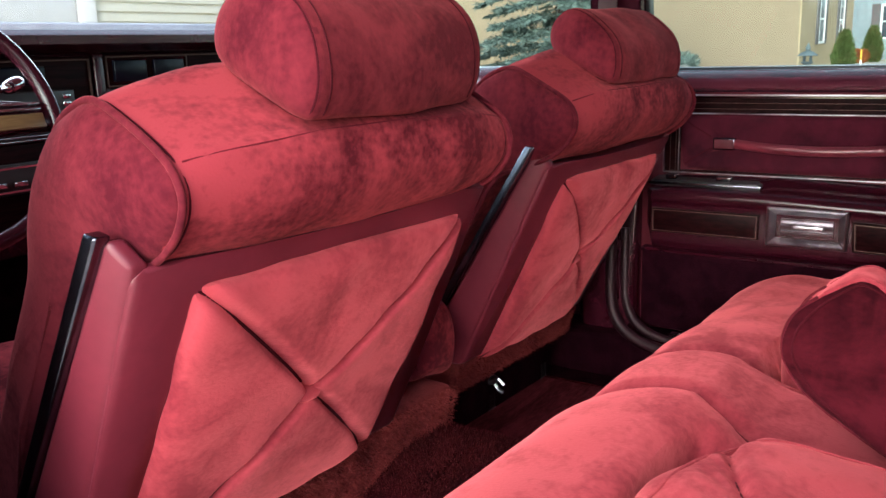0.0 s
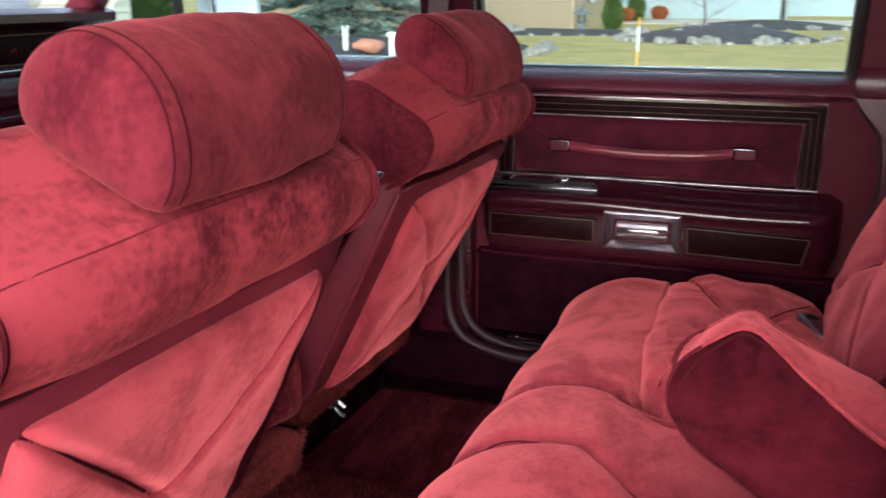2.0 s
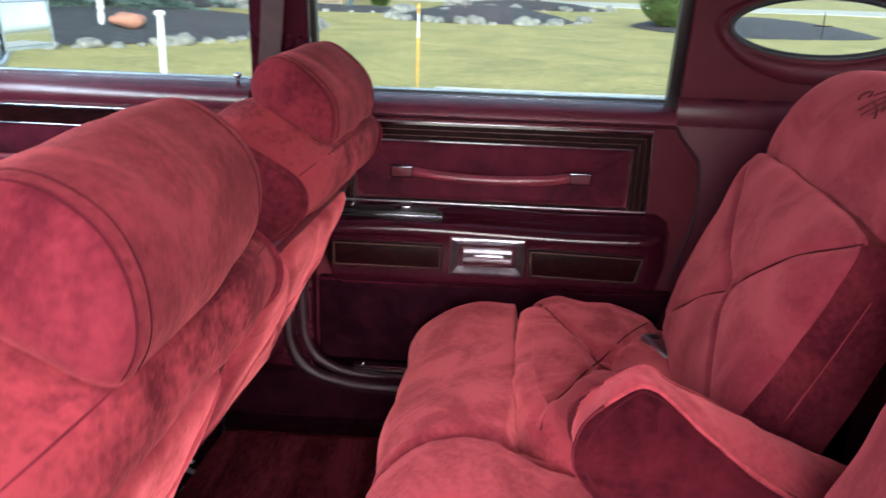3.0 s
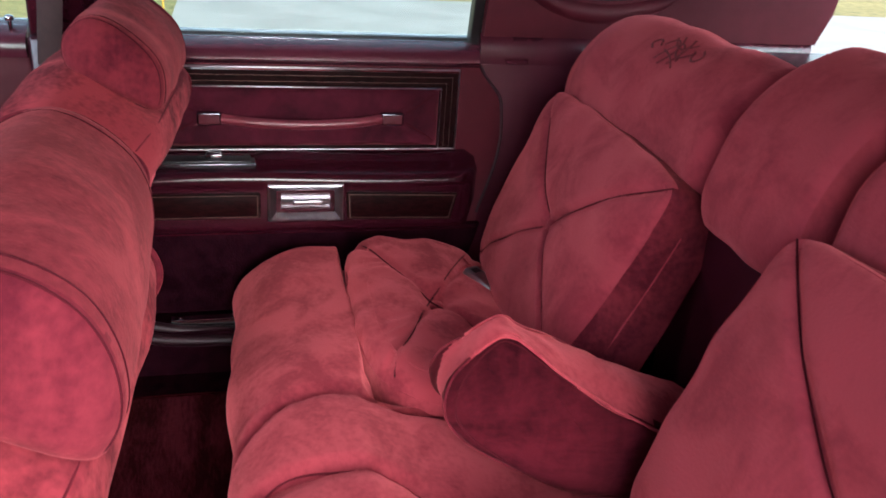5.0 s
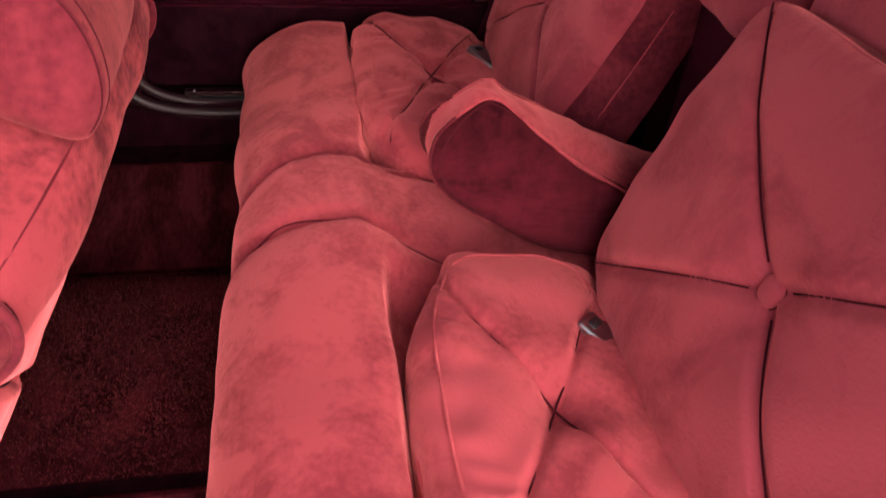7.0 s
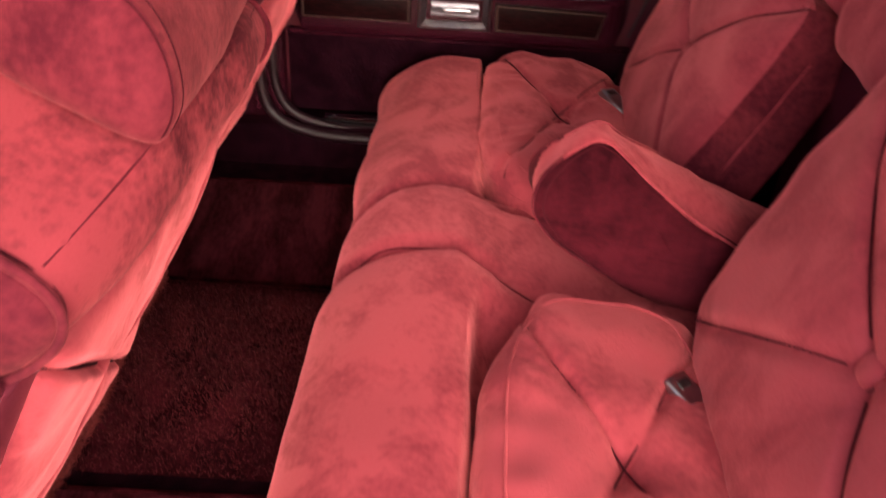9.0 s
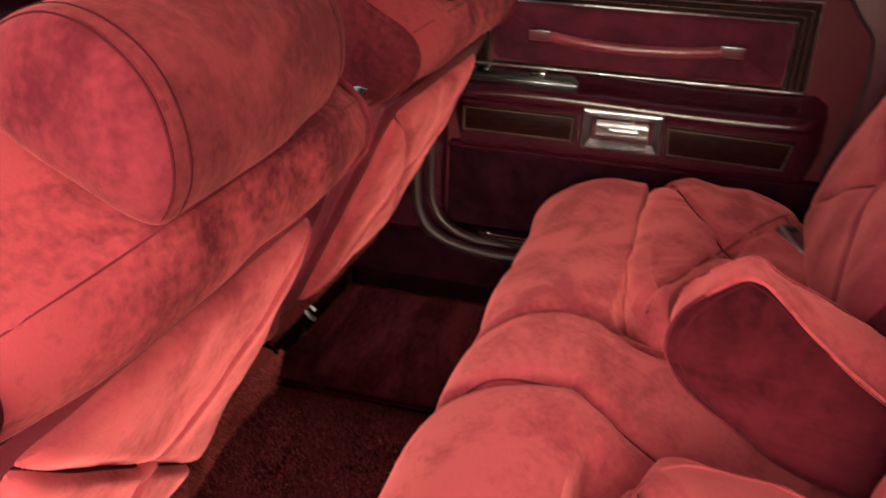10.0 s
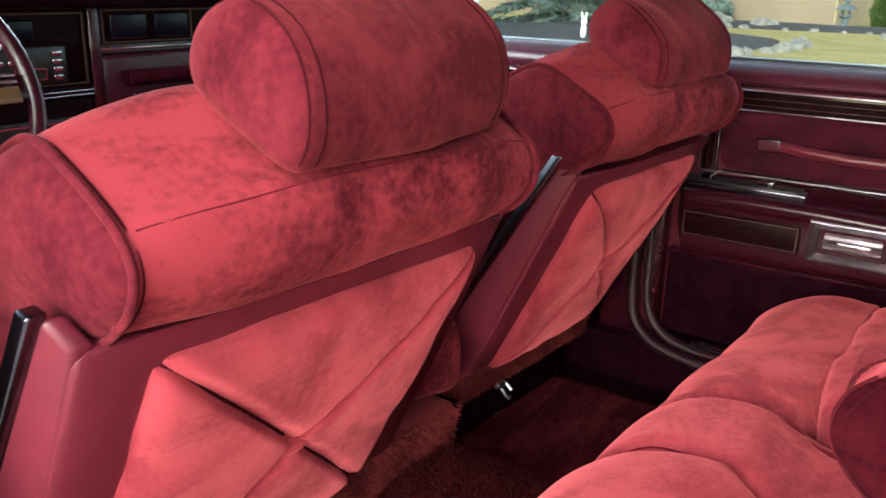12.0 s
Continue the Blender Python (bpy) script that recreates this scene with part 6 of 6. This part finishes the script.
# garage ahead of the car, with lapped siding
ga = thing("garage", (6.0, 10.0, 0), "cream garage with lapped siding and a white door", "garage")
part("wall", box(-4.0, 10.0, 9.06, 16.0, -0.1, 3.2, 0), SIDING, ga, smooth=False)
for k in range(26):
    z = 0.1 + k * 0.115
    part("siding_board", hexa([(5.26, 9.020, z), (9.96, 9.020, z), (9.96, 9.062, z), (5.26, 9.062, z), (5.26, 9.050, z + 0.118), (9.96, 9.050, z + 0.118), (9.96, 9.062, z + 0.118), (5.26, 9.062, z + 0.118)], 0), SIDING, ga, smooth=False)
gd = part("garage_door", box(-0.4, 5.0, 9.03, 9.062, 0.0, 2.4, 0), WHITE, ga, "white panelled garage door", smooth=False)
for k in range(4):
    part("door_panel", box(-0.35, 4.96, 9.012, 9.032, 0.03 + k * 0.59, 0.60 + k * 0.59, 0.012), WHITE, gd)
part("door_casing", box(5.02, 5.24, 8.99, 9.062, 0.0, 2.6, 0.01), WHITE, ga)
part("roof", (np.array([(-4.5, 8.6, 3.2), (10.4, 8.6, 3.2), (10.4, 16.5, 3.2), (-4.5, 16.5, 3.2), (-4.5, 12.5, 5.6), (10.4, 12.5, 5.6)]), [(0, 1, 5, 4), (2, 3, 4, 5), (0, 4, 3), (1, 2, 5), (3, 2, 1, 0)]), SLATE, ga, smooth=False)


def needles(pts_dirs, length, width, rng):
    """Small leaf blades: two crossed triangles each, joined."""
    vs, fs = [], []
    for p, d in pts_dirs:
        d = d / max(np.linalg.norm(d), 1e-9)
        s = np.cross(d, rng.normal(size=3))
        s /= max(np.linalg.norm(s), 1e-9)
        ln = length * rng.uniform(0.6, 1.3)
        i = len(vs)
        vs += [p - s * width, p + s * width, p + d * ln]
        fs.append((i, i + 1, i + 2))
    return np.array(vs), fs


def spruce(name, x, y, h, r, label, seed, count, trunk=0.0):
    t = thing(name, (x, y, 0), label, "tree")
    rng = np.random.default_rng(seed)
    part("trunk", tube([(x, y, 0), (x + 0.03, y, h * 0.5), (x, y, h * 0.97)], 0.02 * h, 8), BARK, t)
    pd, limbs = [], []
    tiers = int(h / 0.33)
    for k in range(tiers):
        z = trunk + (h - trunk) * (k + 0.3) / tiers
        rad = r * (1 - (z - trunk) / (h - trunk)) ** 0.85 + 0.05
        m = max(int(13 * rad / r) + 4, 5)
        for j in range(m):
            a = 2 * math.pi * (j + rng.uniform(-0.4, 0.4)) / m + k
            ll = rad * rng.uniform(0.72, 1.12)
            rise = rng.uniform(-0.10, 0.10)
            root = np.array((x, y, z + 0.05))
            tip = np.array((x + ll * math.cos(a), y + ll * math.sin(a), z - 0.16 * ll + rise))
            across = np.array((-math.sin(a), math.cos(a), 0.0))
            if k % 2 == 0 and j % 2 == 0:
                limbs.append(tube([root, (root + tip) / 2 - np.array((0, 0, 0.03)), tip], 0.012, 4))
            # flat sprays that fan out from the bough and hang at the ends
            for q in range(count):
                s = rng.uniform(0.12, 1.0) ** 0.6
                fan = rng.normal() * 0.16 * (0.35 + s) * (1.15 - s) * 1.6
                base = root + (tip - root) * s + across * fan * ll * 0.55 + np.array((0, 0, -0.10 * abs(fan) + rng.normal() * 0.025 + 0.05 * math.sin(s * math.pi)))
                pd.append((base, (tip - root) * 0.55 / ll + across * np.sign(fan) * 0.55 + rng.normal(size=3) * 0.28 + np.array((0, 0, -0.05))))
    if limbs:
        part("limb", join(*limbs), BARK, t)
    crown = part("crown", needles(pd, 0.17, 0.026, rng), SPRUCE, t, smooth=False)
    tagged(crown, kind="stuff")
    return t


spruce("blue_spruce", 18.6, 9.5, 6.5, 2.9, "broad blue spruce in a mulch bed", 3, 190)
spruce("young_spruce", 31.5, -0.9, 4.2, 1.5, "young blue spruce on a bare trunk", 5, 45, 1.3)


def clump(name, x, y, h, r, material, label, category, seed, count, shape="cone"):
    t = thing(name, (x, y, 0), label, category)
    rng = np.random.default_rng(seed)
    part("stem", tube([(x, y, 0), (x, y, h * 0.6)], 0.03, 6), BARK, t)
    pd = []
    for _ in range(count):
        z = rng.uniform(0.02, 1.0)
        rad = r * ((1 - z) ** 0.6 * (0.65 + 0.6 * min(z * 3, 1)) if shape == "cone" else math.sqrt(max(1 - (2 * z - 1) ** 2, 0)))
        a = rng.uniform(0, 2 * math.pi)
        rad *= rng.uniform(0.75, 1.05)
        pd.append((np.array((x + rad * math.cos(a), y + rad * math.sin(a), z * h)), np.array((math.cos(a), math.sin(a), 0.9)) + rng.normal(size=3) * 0.35))
    core = part("core", soften(turn(puff((r * 0.75, r * 0.75, h * 0.46), 2.2, (10, 10, 12)), Matrix.Translation((x, y, h * 0.46))), 0.3, 0.08, seed), material, t)
    if shape == "cone":
        me = core.data
        for vert in me.vertices:
            k = 1.0 - 0.75 * max(vert.co.z / h, 0)
            vert.co.x *= k
            vert.co.y *= k
    cr = part("foliage", needles(pd, 0.13, 0.03, rng), material, t, smooth=False)
    tagged(cr, kind="stuff")


clump("arborvitae", 28.0, 4.42, 1.2, 0.31, CEDAR, "clipped conical green arborvitae", "shrub", 1, 2600)
clump("arborvitae", 37.5, 4.75, 1.4, 0.36, CEDAR, "clipped conical green arborvitae beside a doorway", "shrub", 2, 2600)
clump("rusty_bush", 36.6, 5.05, 0.5, 0.26, RUST, "round bush with rust-orange leaves", "shrub", 3, 1200, "ball")
clump("rusty_bush", 40.0, 4.0, 0.55, 0.34, RUST, "round bush with rust-orange leaves", "shrub", 4, 1200, "ball")
clump("grey_shrub", 26.4, 9.0, 0.7, 0.6, SPRUCE, "low grey-green shrub by the house wall", "shrub", 5, 700, "ball")
clump("dome_shrub", 20.6, -3.9, 1.3, 0.95, CEDAR, "dark green rounded shrub in a mulch bed", "shrub", 8, 3000, "ball")
clump("green_bush", 14.5, 12.6, 2.2, 1.0, CEDAR, "tall green bush beside the garage", "shrub", 6, 2600, "ball")


def bare_tree(name, x, y, h, seed, thick=0.05, label="bare branching tree with no leaves"):
    t = thing(name, (x, y, 0), label, "tree", "bare trees")
    rng = np.random.default_rng(seed)
    part("trunk", tube([(x, y, 0), (x + 0.05, y, h * 0.3), (x, y + 0.08, h * 0.6), (x, y, h)], thick, 7), BARK, t)
    twigs = []
    for k in range(16):
        z = h * rng.uniform(0.2, 0.95)
        a = rng.uniform(0, 2 * math.pi)
        ll = h * 0.35 * rng.uniform(0.5, 1.1)
        p0 = np.array((x, y, z))
        p1 = p0 + ll * np.array((math.cos(a), math.sin(a), 0.5))
        p2 = p1 + 0.5 * ll * np.array((math.cos(a + 0.4), math.sin(a + 0.4), 0.8))
        twigs.append(tube([p0, p1, p2], thick * 0.25, 4))
        for q in range(3):
            b = p0 + (p1 - p0) * rng.uniform(0.4, 1)
            twigs.append(tube([b, b + ll * 0.4 * np.array((math.cos(a + rng.normal()), math.sin(a + rng.normal()), 0.6))], thick * 0.12, 3))
    part("limb", join(*twigs), BARK, t)


bare_tree("bare_tree", 24.8, 1.4, 1.9, 1, 0.03, "small bare weeping tree in a bed")
for k, (x, y) in enumerate(((55, -3.6), (57, -5.6), (62, -9.5), (70, -14.0), (66, 1.0), (75, -22))):
    bare_tree("bare_tree", x, y, 9.0, 20 + k, 0.28, "tall bare tree beyond the street")


def lantern(x, y):
    t = thing("garden_lantern", (x, y, 0), "weathered grey stone pagoda lantern in a bed", "lantern")

    def lathe(prof, n=6):
        return loft([[(x + 0.72 * r * math.cos(2 * math.pi * k / n), y + 0.72 * r * math.sin(2 * math.pi * k / n), 0.72 * z) for k in range(n)] for r, z in prof])

    part("base", lathe([(0.30, 0.0), (0.30, 0.10), (0.22, 0.16), (0.14, 0.20), (0.12, 0.42), (0.24, 0.50), (0.25, 0.55)]), IRON, t)
    for k in range(4):
        a = math.pi / 4 + k * math.pi / 2
        part("post", tube([(x + 0.12 * math.cos(a), y + 0.12 * math.sin(a), 0.385), (x + 0.12 * math.cos(a), y + 0.12 * math.sin(a), 0.565)], 0.026, 6), IRON, t)
    part("roof", lathe([(0.42, 0.77), (0.38, 0.81), (0.22, 0.92), (0.08, 0.98)]), IRON, t)
    part("finial", lathe([(0.06, 0.97), (0.11, 1.04), (0.10, 1.10), (0.03, 1.22), (0.01, 1.30)]), IRON, t)


lantern(25.2, 4.95)

mk = thing("driveway_marker", (6.55, 1.20, 0), "thin yellow driveway marker stick with a white band", "marker")
part("stick", tube([(6.55, 1.20, 0), (6.55, 1.20, 0.66)], 0.0075, 8), YELLOW, mk)
part("white_band", tube([(6.55, 1.20, 0.66), (6.55, 1.20, 0.86)], 0.0078, 8), WHITE, mk)
part("tip", tube([(6.55, 1.20, 0.86), (6.55, 1.20, 0.94)], 0.0075, 8), YELLOW, mk)

po = thing("white_post", (7.3, 3.75, 0), "white plastic garden post with a cap", "post")
part("shaft", tube([(7.3, 3.75, 0), (7.3, 3.75, 0.72)], 0.030, 10), WHITE, po)
part("cap", turn(puff((0.05, 0.05, 0.028), 2.5, (8, 8, 6)), Matrix.Translation((7.3, 3.75, 0.74))), WHITE, po)

ox, oy = 13.4, 7.15
orn = thing("garden_ornament", (ox, oy, 0), "white neck and ears of the reclining deer ornament", "ornament")
body = join(turn(puff((0.055, 0.060, 0.15), 2.3, (8, 8, 10)), Matrix.Translation((ox, oy, 0.32))), turn(puff((0.07, 0.065, 0.07), 2.2, (8, 8, 8)), Matrix.Translation((ox, oy, 0.50))),
            turn(puff((0.025, 0.022, 0.09), 2.3, (6, 6, 8)), Matrix.Translation((ox, oy - 0.04, 0.61)) @ Matrix.Rotation(radians(12), 4, "X")), turn(puff((0.025, 0.022, 0.09), 2.3, (6, 6, 8)), Matrix.Translation((ox, oy + 0.04, 0.61)) @ Matrix.Rotation(radians(-12), 4, "X")))
part("figure", turn(body, Matrix.Translation((ox, oy, 0)) @ Matrix.Scale(0.88, 4) @ Matrix.Translation((-ox, -oy, 0))), WHITE, orn)
# body of the reclining deer ornament, shaped as a plain low mound
DEER_RED = mat("reddish_ornament", (0.50, 0.22, 0.15), 0.85, dark=(0.36, 0.15, 0.10), scale=5, bump=0.4, bump_scale=40)
rs = thing("ornament_body", (13.3, 6.65, 0), "reddish body of the reclining deer ornament", "rock")
part("stone", soften(turn(puff((0.25, 0.30, 0.115), 2.5, (10, 10, 8)), Matrix.Translation((13.3, 6.65, 0.27))), 0.3, 0.07, 1), DEER_RED, rs)
